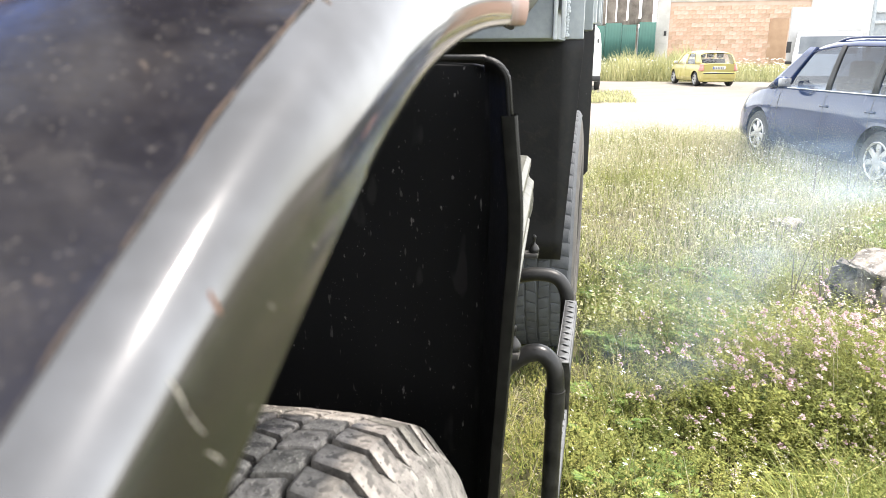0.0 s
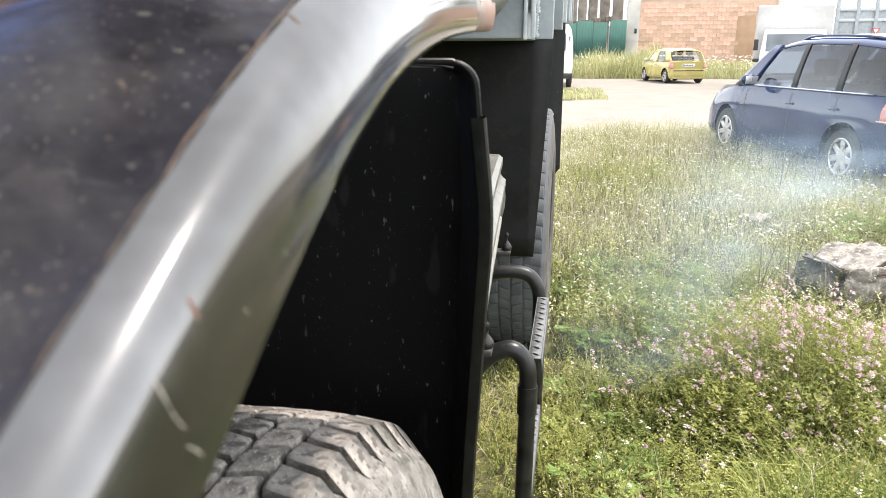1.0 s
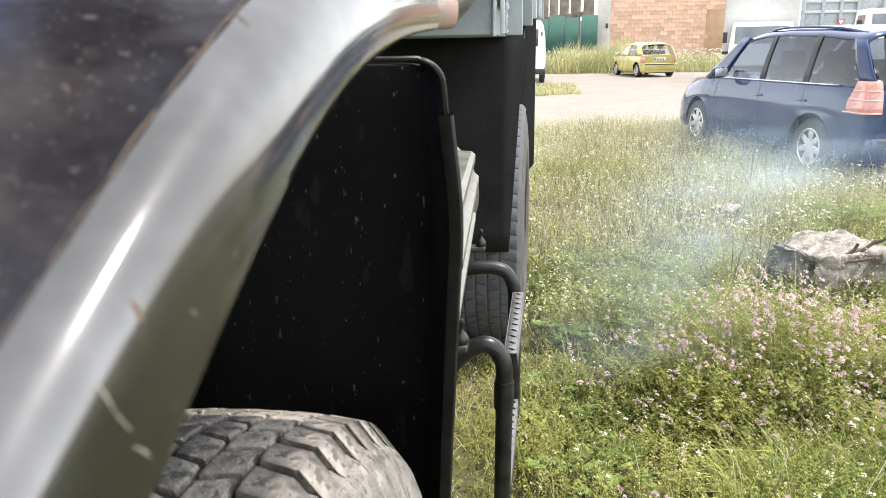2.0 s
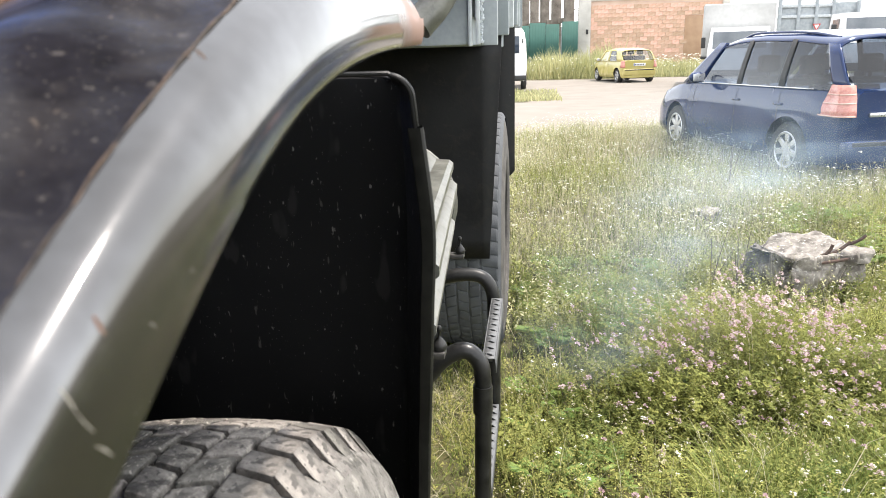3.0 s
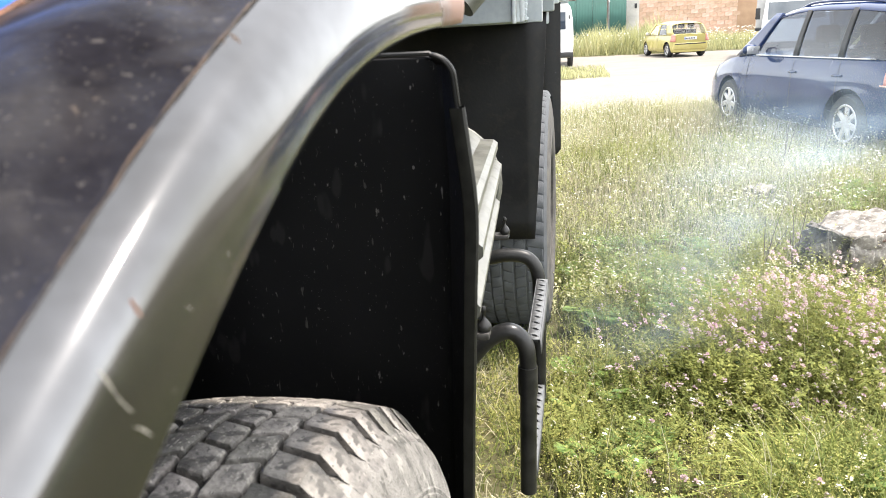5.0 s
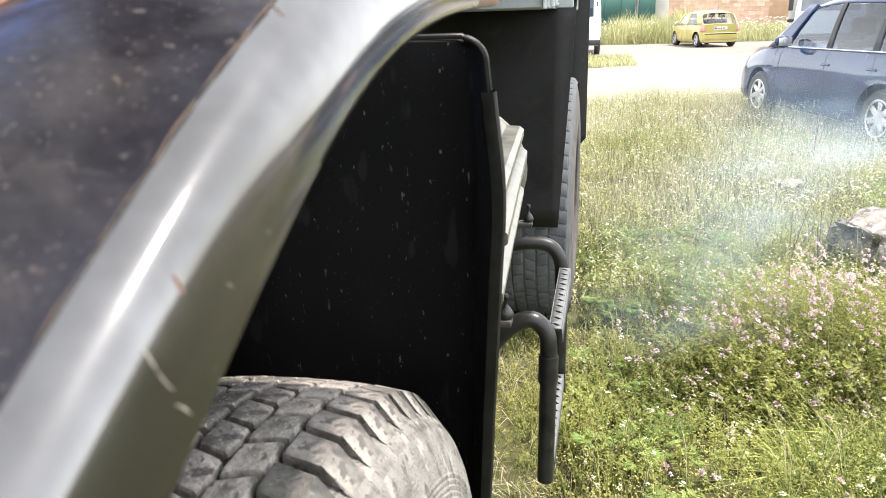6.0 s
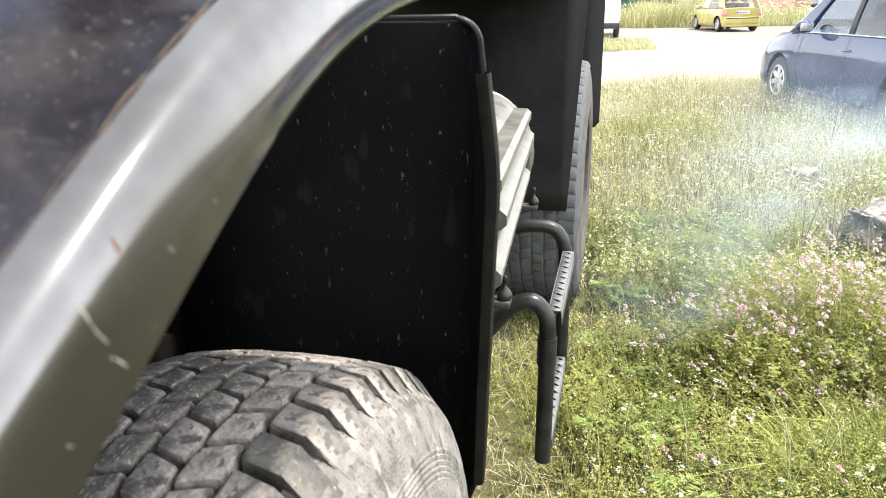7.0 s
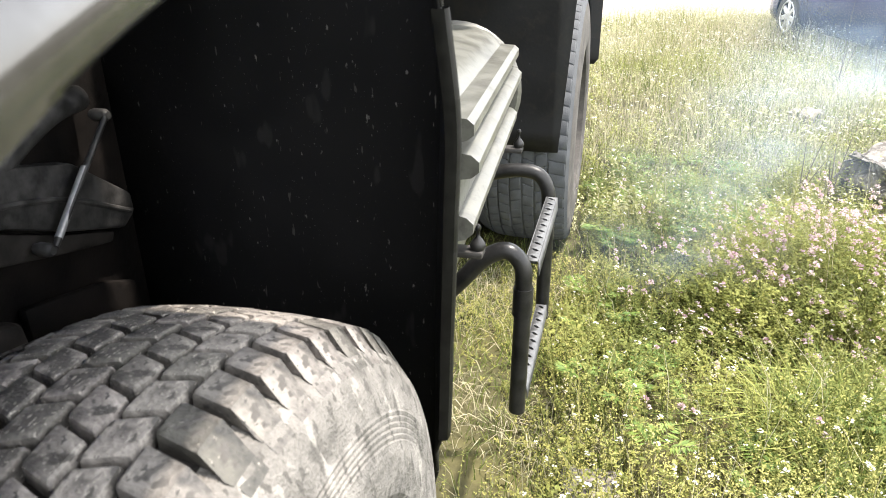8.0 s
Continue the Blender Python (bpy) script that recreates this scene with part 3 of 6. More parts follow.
bm = add_tube(bmesh.new(), [(0.2, y, in_z(y) - 0.001 + 0.0025 * noise.noise((y * 22, 0, 0)) + 0.0012 * noise.noise((y * 70, 5, 0))) for y in lin(Y0, 1.1, 160)], 0.003, 8)
tpart("rusty_edge", bm, M_EDGE, label="rusted joint between fender and bonnet")


def bonnet_at(y, s):
    return Vector((0.2 - 0.602 * s, y, in_z(min(y, 0.95) * 0.55 + 0.35) + 0.02 + 0.3 * math.sqrt(s) + (in_z(y) - in_z(min(y, 0.95) * 0.55 + 0.35) - 0.02) * max(0.0, 1 - s * 5)))


tpart("bonnet", grid(bonnet_at, lin(-0.35, 1.3, 40), [s * s for s in lin(0, 1, 16)]), M_BLUE, label="bright blue painted bonnet side")
tpart("bonnet_top", grid(lambda y, x: bonnet_at(y, 1.0) + Vector((x + 0.402, 0, 0.03 * math.sin(math.pi * (x + 0.402) / -0.896))), lin(-0.35, 1.3, 20), lin(-0.402, -1.298, 9)), M_BLUE, label="bright blue painted bonnet top")
FAR = Matrix.Translation((-1.7, 0, 0)) @ Matrix.Diagonal((-1, 1, 1, 1))      # mirror about the truck's middle line
for name, fn, us, vs, m in (("fender", wing_at, ysf, lin(0, 1, 12), M_FENDER), ("fender_lip", lip_at, ysf, list(range(len(LIP))), M_LIP), ("bonnet", bonnet_at, lin(-0.35, 1.3, 30), [q * q for q in lin(0, 1, 10)], M_BLUE)):
    tpart(name, grid(lambda y, k: FAR @ fn(y, k), us, vs), m, deg=60)
tpart("radiator_panel", box((-1.8, -0.37, 0.75), (0.1, -0.352, 1.34), 0.01), M_BLUE)
# fine scratches and a rust spot on the shiny edge
def lip_point(y, kf):
    k = min(int(kf), len(LIP) - 2)
    return lip_at(y, k).lerp(lip_at(y, k + 1), kf - k)


def lip_mark(y0, k0, y1, k1, wide, material, seed):
    """A thin worn stroke lying on the rolled edge, ragged along its length."""
    rnd = random.Random(seed)
    rag = [rnd.uniform(0.45, 1.0) for _ in range(12)]
    bow = rnd.uniform(-0.25, 0.25)

    def at(t, q):
        w = wide * math.sin(math.pi * min(0.97, max(0.03, t))) ** 0.5 * rag[int(t * 11)]
        return lip_point(y0 + (y1 - y0) * t + q * w, k0 + (k1 - k0) * t + bow * math.sin(math.pi * t)) + Vector((0.0001, 0, 0.00006))
    tpart("scratch", grid(at, lin(0, 1, 12), [-1, 0, 1]), material)


lip_mark(0.332, 6.0, 0.333, 7.6, 0.001, M_EDGE, 1)
lip_mark(0.313, 6.4, 0.315, 8.6, 0.0004, M_DUSTY, 2)
lip_mark(0.315, 8.6, 0.319, 11, 0.0003, M_DUSTY, 3)
lip_mark(0.352, 11.2, 0.355, 12.2, 0.0002, M_DUSTY, 8)
lip_mark(0.381, 12.8, 0.383, 13.5, 0.00018, M_DUSTY, 9)
lip_mark(0.296, 12.2, 0.299, 13.0, 0.0002, M_DUSTY, 10)
lip_mark(0.264, 13.4, 0.266, 15.6, 0.0016, M_EDGE, 11)
lip_mark(0.318, 11.8, 0.324, 14.2, 0.00035, M_DUSTY, 4)
lip_mark(0.336, 14.4, 0.34, 14.6, 0.0003, M_DUSTY, 5)
lip_mark(0.452, 0.2, 0.446, 2.6, 0.0016, M_SEAM, 6)
lip_mark(0.455, 0.0, 0.441, 1.4, 0.0012, M_SEAM, 7)

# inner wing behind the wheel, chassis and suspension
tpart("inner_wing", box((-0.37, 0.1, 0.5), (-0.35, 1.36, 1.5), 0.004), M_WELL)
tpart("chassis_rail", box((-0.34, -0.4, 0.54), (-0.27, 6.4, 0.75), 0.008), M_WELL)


def plate(outline, x0, x1, bevel):
    """A flat plate across x with an outline of (y, z) corners and rounded edges."""
    bm = bmesh.new()
    f = bm.faces.new([bm.verts.new((x0, y, z)) for y, z in outline])
    ex = bmesh.ops.extrude_face_region(bm, geom=[f])
    bmesh.ops.translate(bm, vec=(x1 - x0, 0, 0), verts=[g for g in ex["geom"] if isinstance(g, bmesh.types.BMVert)])
    bmesh.ops.bevel(bm, geom=list(bm.edges), offset=bevel, segments=2, affect="EDGES", profile=0.5)
    return bm


tpart("spring_bracket", plate([(0.86, 1.2), (1.04, 1.178), (1.17, 1.145), (1.295, 1.05), (1.296, 1.012), (1.262, 0.992), (1.126, 1.04), (1.015, 1.09), (0.86, 1.12)], -0.345, -0.31, 0.008), M_ARM)
tpart("bracket_web", plate([(0.9, 1.105), (1.02, 1.08), (1.13, 1.032), (1.25, 0.99), (1.24, 0.972), (1.12, 1.0), (0.9, 1.06)], -0.345, -0.325, 0.005), M_FITTING)
tpart("bracket_fold", add_tube(bmesh.new(), bend([(-0.308, 0.95, 1.14), (-0.306, 1.12, 1.1), (-0.308, 1.28, 1.02)]), 0.005, 8), M_ARM)
tpart("wing_stay", add_tube(bmesh.new(), bend([(-0.335, 1.0, 1.15), (-0.33, 1.1, 1.205), (-0.33, 1.17, 1.23), (-0.335, 1.24, 1.235)]), 0.022, 14), M_ARM)
tpart("damper_rod", add_tube(bmesh.new(), [(-0.285, 1.235, 1.205), (-0.28, 1.064, 1.045)], 0.0055, 10), M_ARM)
tpart("rod_sleeve", add_tube(bmesh.new(), [(-0.285, 1.166, 1.141), (-0.281, 1.075, 1.055)], 0.0065, 10), M_ROD)
for y, z in ((1.24, 1.208), (1.06, 1.04)):
    tpart("rod_joint", lathe(bmesh.new(), [(-0.02, 0.0), (-0.02, 0.008), (-0.012, 0.011), (0.008, 0.011), (0.014, 0.007), (0.014, 0.0)], (-0.295, y, z), 14), M_ARM)
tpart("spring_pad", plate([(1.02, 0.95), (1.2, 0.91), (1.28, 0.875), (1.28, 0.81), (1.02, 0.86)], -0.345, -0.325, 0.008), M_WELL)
tpart("shackle", plate([(0.9, 0.97), (0.99, 0.95), (1.0, 0.86), (0.9, 0.88)], -0.34, -0.3, 0.012), M_FITTING)
# unseen plate added to keep daylight from leaking down into the wheel well
tpart("hidden_light_stop", box((-0.6, 1.35, 0.6), (0.05, 1.37, 1.74), 0.004), M_WELL)
tpart("axle", add_tube(bmesh.new(), [(-1.0, 0.69, 0.52), (0.02, 0.69, 0.55)], 0.07, 16), M_DARK)
bm = bmesh.new()
for k in range(6):
    add_box(bm, (-0.33, 0.05 + 0.06 * k, 0.6 + 0.014 * k), (-0.25, 1.32 - 0.06 * k, 0.612 + 0.014 * k), 0.003, 1)
tpart("leaf_spring", bm, M_DARK)


# black apron behind the wheel, a tray open to the front
def rim_y(z):
    return 1.03 + (1.43 - z) * 0.205


def rim_x(z):
    t = max(0.0, (z - 0.57) / 0.89)
    x = 0.3 + 0.064 * t ** 0.7 - 0.02 * t ** 4 + 0.0085 * math.exp(-((z - 1.27) / 0.11) ** 2) + 0.005 * min(1.0, max(0.0, (z - 0.9) / 0.2))
    if z > 1.447:
        x -= 0.028 - math.sqrt(max(0.0, 0.028 ** 2 - (z - 1.447) ** 2))
    return x


def apron_at(z, k):
    rx, ry = rim_x(z), rim_y(z)
    fold = 0.008
    sect = [(-0.36, 1.335), (-0.1, 1.34), (0.1, 1.336), (0.2, 1.328), (0.255, 1.318), (0.278, 1.29), (0.287, 1.24), (rx - fold - 0.002, ry + 0.014), (rx - fold, ry)]
    low = 2.4 * max(0.0, 0.8 - z) * min(1.0, (7 - k) / 3) if k < 7 else 0.0
    return Vector((sect[k][0] + (rx - 0.34) * (0.4 if 3 < k < 7 else 0), sect[k][1], z - low if low else z if k > 6 else min(z, (1.464, 1.464, 1.464, 1.464, 1.462, 1.459, 1.456)[k])))


zz = lin(0.69, 1.41, 28) + [1.418, 1.424, 1.436] + [1.447 + 0.02795 * math.sin(0.16 * q) for q in range(10)]
apron = tpart("apron", grid(apron_at, zz, list(range(9))), M_APRON, label="scuffed black apron behind the front wheel", deg=50)
md = apron.modifiers.new("thick", "SOLIDIFY")
md.thickness, md.offset = 0.004, 0


def trim_at(z, k):
    rx, ry = rim_x(z), rim_y(z)
    sect = [(-0.018, 0.0), (-0.016, -0.004), (-0.007, -0.005), (-0.001, -0.002), (0.001, 0.004), (0.0, 0.02), (-0.004, 0.034), (-0.012, 0.03)]
    return Vector((rx + sect[k][0], ry + sect[k][1], z))


tpart("apron_trim", grid(trim_at, zz[:28], list(range(8))), M_TRIM, label="folded rubber trim down the apron edge")
cap = add_tube(bmesh.new(), [(rim_x(z) - 0.006, rim_y(z) + 0.004, z) for z in lin(1.412, 1.44, 5) + [1.447 + 0.0279 * math.sin(0.13 * q) for q in range(13)]] + [(x, rim_y(1.475) + 0.004, 1.4765) for x in lin(rim_x(1.4748) - 0.008, -0.2, 12)], 0.0033, 8)
tpart("apron_bead", cap, M_TUBE, label="rolled bead along the apron's upper corner")


# ---- tyres ----
def sub(name, bm, material, parent, label=""):
    ob = part(name, bm, material, None, label)
    ob.parent = parent
    return ob


def tyre(name, centre, n_near, side_label, side, centre_rubber, shoulder_rubber, flank=1.0):
    """A truck tyre on its axle along x, with separate tread blocks on its upper front."""
    prof = [(-0.15, 0.30), (-0.215, 0.32), (-0.25, 0.40), (-0.248, 0.46), (-0.23, 0.49), (-0.205, 0.51), (-0.14, 0.525), (-0.04, 0.533), (0.06, 0.5325),
            (0.12, 0.5265), (0.134, 0.5195), (0.146, 0.507), (0.156, 0.489), (0.163, 0.471), (0.1675, 0.4545)]
    for q in range(6):                                  # fine moulded rings round the flank
        r0 = 0.4515 - 0.0075 * q
        prof += [(0.1682 + 0.0014 * q, r0), (0.1702 + 0.0014 * q, r0 - 0.0018), (0.1702 + 0.0014 * q, r0 - 0.005)]
    prof += [(0.181, 0.40), (0.183, 0.37), (0.178, 0.345), (0.165, 0.328), (0.148, 0.318), (0.06, 0.30)]
    prof = [(q if q < 0.12 else 0.12 + (q - 0.12) * flank, r0) for q, r0 in prof]
    t = tpart(name, lathe(bmesh.new(), prof, centre, 120), side, label=side_label, deg=25)
    rim = lathe(bmesh.new(), [(0.07, 0.305), (0.1, 0.3), (0.1, 0.28), (0.04, 0.26), (0.03, 0.12), (0.07, 0.1), (0.07, 0.0)], centre, 48)
    sub("wheel_rim", rim, M_DARK, t)
    carcass = lathe(bmesh.new(), [(-0.218, 0.493), (-0.2, 0.511), (-0.13, 0.5265), (-0.04, 0.5345), (0.06, 0.5345), (0.12, 0.5255), (0.13, 0.507)], centre, 120)
    if flank < 1.0:                                     # floor raised so the shade-toned tread shows little contrast
        bmesh.ops.scale(carcass, vec=(1, 1.031, 1.031), verts=carcass.verts)
    sub("groove_floor", carcass, M_GROOVE if flank == 1.0 else M_TYRE2, t)
    N = 62
    step = math.tau / N
    rows = [(-0.1895, 0.05, 0.5), (-0.1395, 0.038, 0.0), (-0.0965, 0.0375, 0.5), (-0.0535, 0.0375, 0.0), (-0.0095, 0.0375, 0.5), (0.0345, 0.0375, 0.0), (0.0895, 0.060, 0.45)]
    last = len(rows) - 1

    def surf(xl, ang, r):
        return Vector((xl, r * math.sin(ang), r * math.cos(ang)))

    def top_r(xl):
        c = xl + 0.025
        return 0.5568 - (0.26 if c > 0 else 0.5) * c * c - (9.0 * (abs(c) - 0.115) ** 2 if c > 0.115 else 6.0 * (abs(c) - 0.12) ** 2 if c < -0.12 else 0)

    def block(row, seed):
        """One lug: a skewed, bevelled slab that follows the tread's curve; shoulder lugs reach down the side."""
        rnd = random.Random(seed)
        xc, w, _ = rows[row]
        bm = bmesh.new()
        ha, skew = step * (0.405 if flank == 1.0 else 0.47), (0.12 if row % 2 else -0.12) * step
        if row in (0, last):
            skew, ha = -0.12 * step, step * (0.375 if flank == 1.0 else 0.46)
        x0, x1 = xc - w / 2, xc + w / 2
        sx = 1 if row == last else -1
        chip = [rnd.uniform(-0.0012, 0.0012) for _ in range(8)]
        nx, na = 4, 4
        pts = []
        for i in range(nx):
            rowv = []
            for j in range(na):
                fx, fa = (0, 0.08, 0.92, 1)[i], (0, 0.08, 0.92, 1)[j]
                bent = row == last and flank == 1.0
                if bent:
                    fx = (0, 0.06, 0.74, 1.12)[i]
                xl = x0 + (x1 - x0) * fx
                an = (fa - 0.5) * 2 * ha + skew * (fx - 0.5) * 2
                edge = (i in (0, nx - 1)) + (j in (0, na - 1))
                r = top_r(xl) - (0.0016 if edge == 1 else 0.0055 if edge == 2 else 0) + chip[(i * 3 + j) % 8] * 0.5
                if bent and i == nx - 1:                # the side face drops from a worn ridge
                    r = 0.5265 + chip[j] * 0.5
                rowv.append(surf(xl, an, r))
            pts.append(rowv)
        vt = [[bm.verts.new(p) for p in rowv] for rowv in pts]
        for i in range(nx - 1):
            for j in range(na - 1):
                bm.faces.new((vt[i][j], vt[i + 1][j], vt[i + 1][j + 1], vt[i][j + 1]))
        loop = [(i, 0) for i in range(nx)] + [(nx - 1, j) for j in range(1, na)] + [(i, na - 1) for i in range(nx - 2, -1, -1)] + [(0, j) for j in range(na - 2, 0, -1)]
        low = []
        for (i, j) in loop:
            p = vt[i][j].co
            xl, an, r = p.x, math.atan2(p.y, p.z), math.hypot(p.y, p.z)
            outer = row in (0, last) and i == (nx - 1 if row == last else 0)
            if outer:
                low.append(bm.verts.new(surf(x1 + 0.0265 if bent else xl + sx * 0.027 * flank, an * 0.88, 0.5075)))
            elif row in (0, last):
                out_k = (0, 0.08, 0.92, 1)[i] if row == last else 1 - (0, 0.08, 0.92, 1)[i]
                low.append(bm.verts.new(surf(xl + sx * 0.017 * flank * out_k ** 2, an * (1.1 - 0.2 * out_k), 0.5325 - 0.02 * out_k ** 2)))
            else:
                low.append(bm.verts.new(surf(xl + (0.002 if i == nx - 1 else -0.002 if i == 0 else 0), an * 1.1, 0.5335)))
        for q in range(len(loop)):
            i, j = loop[q]
            i2, j2 = loop[(q + 1) % len(loop)]
            bm.faces.new((vt[i][j], vt[i2][j2], low[(q + 1) % len(loop)], low[q]))
        bmesh.ops.recalc_face_normals(bm, faces=bm.faces)
        me = bpy.data.meshes.new("tread_block")
        bm.to_mesh(me)
        bm.free()
        me.materials.append(shoulder_rubber if row in (0, last) else centre_rubber)
        smooth_by(me, 32)
        return me
    meshes = {row: [block(row, row * 7 + s) for s in range(3)] for row in range(len(rows))}
    rest_v, rest_f = [], []
    for row in range(len(rows)):
        for k in range(N):
            ang = (k + rows[row][2]) * step
            ang = (ang + math.pi) % math.tau - math.pi
            me = meshes[row][(k * 5 + row) % 3]
            m = Matrix.Translation(centre) @ Matrix.Rotation(-ang, 4, "X")
            if -0.75 < ang < 0.75 and n_near:
                ob = link("tread_block", me, t)
                ob.matrix_basis = m
            else:
                o = len(rest_v)
                rest_v += [m @ v.co for v in me.vertices]
                rest_f += [[o + i for i in p.vertices] for p in me.polygons]
    me = bpy.data.meshes.new("tread")
    me.from_pydata(rest_v, [], rest_f)
    me.materials.append(shoulder_rubber)
    smooth_by(me, 32)
    ob = link("tread", me, t)
    ob["kind"] = "stuff"
    return t


tyre("front_tyre", Vector((-1.835, 0.69, 0.555)), False, "front tyre on the far side", M_SIDE, M_TYRE, M_SHOULDER)
tyre("front_tyre", WHEEL, True, "front tyre caked with dry mud", M_SIDE, M_TYRE, M_SHOULDER)
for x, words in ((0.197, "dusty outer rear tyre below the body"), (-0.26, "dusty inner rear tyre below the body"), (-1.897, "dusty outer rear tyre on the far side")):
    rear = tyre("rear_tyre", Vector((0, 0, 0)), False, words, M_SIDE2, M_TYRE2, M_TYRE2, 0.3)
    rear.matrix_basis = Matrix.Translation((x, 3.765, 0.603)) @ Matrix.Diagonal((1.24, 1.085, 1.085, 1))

# ---- boarding step ----
step = tpart("step", add_tube(bmesh.new(), bend([(0.2, 1.56, 0.74), (0.255, 1.56, 0.803), (0.302, 1.56, 0.858), (0.348, 1.56, 0.881), (0.38, 1.56, 0.855), (0.3875, 1.56, 0.8), (0.386, 1.56, 0.65), (0.384, 1.56, 0.484)]), 0.0185, 18), M_TUBE,
             label="boarding step of bent black tube with perforated steel treads")


sub("step_tube", add_tube(bmesh.new(), bend([(0.15, 2.0, 0.867), (0.25, 2.0, 0.9), (0.315, 2.0, 0.911), (0.362, 2.0, 0.9), (0.386, 2.0, 0.857), (0.389, 2.0, 0.78), (0.388, 2.0, 0.64), (0.387, 2.0, 0.48)]), 0.0185, 18), M_TUBE, step)
sub("tube_sleeve", add_tube(bmesh.new(), [(0.387, 1.56, 0.80), (0.3865, 1.56, 0.735)], 0.0215, 18), M_TUBE, step)


def tread(z, x0, x1):
    """A narrow plate with raised, pierced grip holes."""
    bm = bmesh.new()
    ya, yb = 1.585, 1.975
    mid = (x0 + x1) / 2
    n = 11
    d = (yb - ya) / n
    for k in range(n):
        yc = ya + (k + 0.5) * d
        outer = [bm.verts.new((x, y, z)) for x, y in ((x0, yc - d / 2), (x1, yc - d / 2), (x1, yc + d / 2), (x0, yc + d / 2))]
        ring, ring2 = [], []
        for q in range(12):
            an = math.tau * q / 12 + math.pi / 4
            ring.append(bm.verts.new((mid + 0.0075 * math.cos(an + math.pi), yc + 0.0055 * math.sin(an + math.pi) - 0.6 * 0.0075 * math.cos(an + math.pi), z + 0.0014)))
            ring2.append(bm.verts.new((mid + 0.0066 * math.cos(an + math.pi), yc + 0.0046 * math.sin(an + math.pi) - 0.6 * 0.0066 * math.cos(an + math.pi), z - 0.012)))
        for q in range(12):
            bm.faces.new((ring[q], ring[(q + 1) % 12], ring2[(q + 1) % 12], ring2[q]))
        for c in range(4):
            for q in range(3):
                bm.faces.new((outer[c], ring[(c * 3 + q + 1) % 12], ring[(c * 3 + q) % 12]))
            bm.faces.new((outer[c], outer[(c + 1) % 4], ring[(c * 3 + 3) % 12]))
    bmesh.ops.remove_doubles(bm, verts=bm.verts, dist=0.0004)
    grid(lambda y, k: Vector([(x0, y, z), (x0 - 0.001, y, z - 0.03)][k]), [ya, yb], [0, 1], bm=bm)
    grid(lambda y, k: Vector([(x1, y, z), (x1 + 0.002, y, z - 0.034)][k]), [ya, yb], [0, 1], bm=bm)
    return bm


for z, x0, x1 in ((0.852, 0.386, 0.412), (0.535, 0.376, 0.402)):
    ob = sub("step_tread", tread(z, x0, x1), M_TREAD, step, "pierced galvanised step tread")
    md = ob.modifiers.new("thick", "SOLIDIFY")
    md.thickness = 0.002

# ---- ribbed storage box ----
RIB = [(0.02, 1.235), (0.12, 1.228), (0.165, 1.214), (0.19, 1.192), (0.2, 1.182), (0.24, 1.18), (0.252, 1.17), (0.252, 1.152), (0.24, 1.142), (0.222, 1.136), (0.222, 1.12), (0.248, 1.116), (0.262, 1.104), (0.262, 1.086),
       (0.248, 1.074), (0.226, 1.07), (0.224, 1.002), (0.24, 0.998), (0.253, 0.986), (0.252, 0.968), (0.238, 0.955), (0.208, 0.948), (0.2, 0.9), (0.195, 0.84), (0.186, 0.8), (0.17, 0.775), (0.0, 0.77)]


def box_at(y, k):
    x, z = RIB[k]
    return Vector((x + 0.052 * (2.31 - y) / 0.81 * (1 if k > 1 else 0), y, z + 0.012 * (2.31 - y) / 0.81))


bm = grid(box_at, lin(1.40, 2.31, 9), list(range(len(RIB))))
bm.faces.new([v for v in bm.verts if abs(v.co.y - 1.40) < 1e-5])
bm.faces.new([v for v in bm.verts if abs(v.co.y - 2.31) < 1e-5])
sbox = tpart("storage_box", bm, M_BOX, label="pale grey ribbed battery box", deg=35)
bm = lathe(bmesh.new(), [(0.0, 0.0), (0.0, 0.19), (0.012, 0.2), (0.024, 0.19), (0.024, 0.0)], (0, 0, 0), 40)
bmesh.ops.transform(bm, matrix=Matrix.Translation((0.06, 2.33, 1.04)) @ Matrix.Rotation(radians(90), 4, "Z"), verts=bm.verts)
sub("end_disc", bm, M_BOX, sbox)
for y in lin(1.72, 1.95, 7):
    sub("slot", box((0.2235 + 0.052 * (2.31 - y) / 0.81, y, 1.01), (0.2275 + 0.052 * (2.31 - y) / 0.81, y + 0.018, 1.055), 0.001, 1), M_DARK, sbox)
for (x, y, z) in ((0.282, 2.16, 0.945), (0.31, 1.45, 0.95)):
    bm = lathe(bmesh.new(), [(-0.02, 0.0), (-0.02, 0.013), (-0.012, 0.0155), (-0.006, 0.0135), (0.002, 0.008), (0.007, 0.0038), (0.017, 0.0034), (0.02, 0.0055), (0.0255, 0.006), (0.0305, 0.004), (0.0315, 0)], (x, y, z), 20, "z")
    sub("latch_knob", bm, M_TUBE, sbox, "dark turned latch knob")
    sub("latch_bracket", box((x - 0.1, y - 0.018, z - 0.035), (x + 0.012, y + 0.018, z - 0.02), 0.004), M_DARK, sbox)

# ---- panels in front of and behind the rear wheel ----
bm = grid(lambda z, k: Vector(([-0.6, 0.05, 0.28, 0.311 + 0.057 * min(1, (z - 0.62) / 0.9)][k], 3.14, z)), lin(0.62, 1.56, 12), [0, 1, 2, 3])
ob = tpart("front_panel", bm, M_PANEL, label="black painted steel panel ahead of the rear wheel")
md = ob.modifiers.new("thick", "SOLIDIFY")
md.thickness, md.offset = 0.01, 0
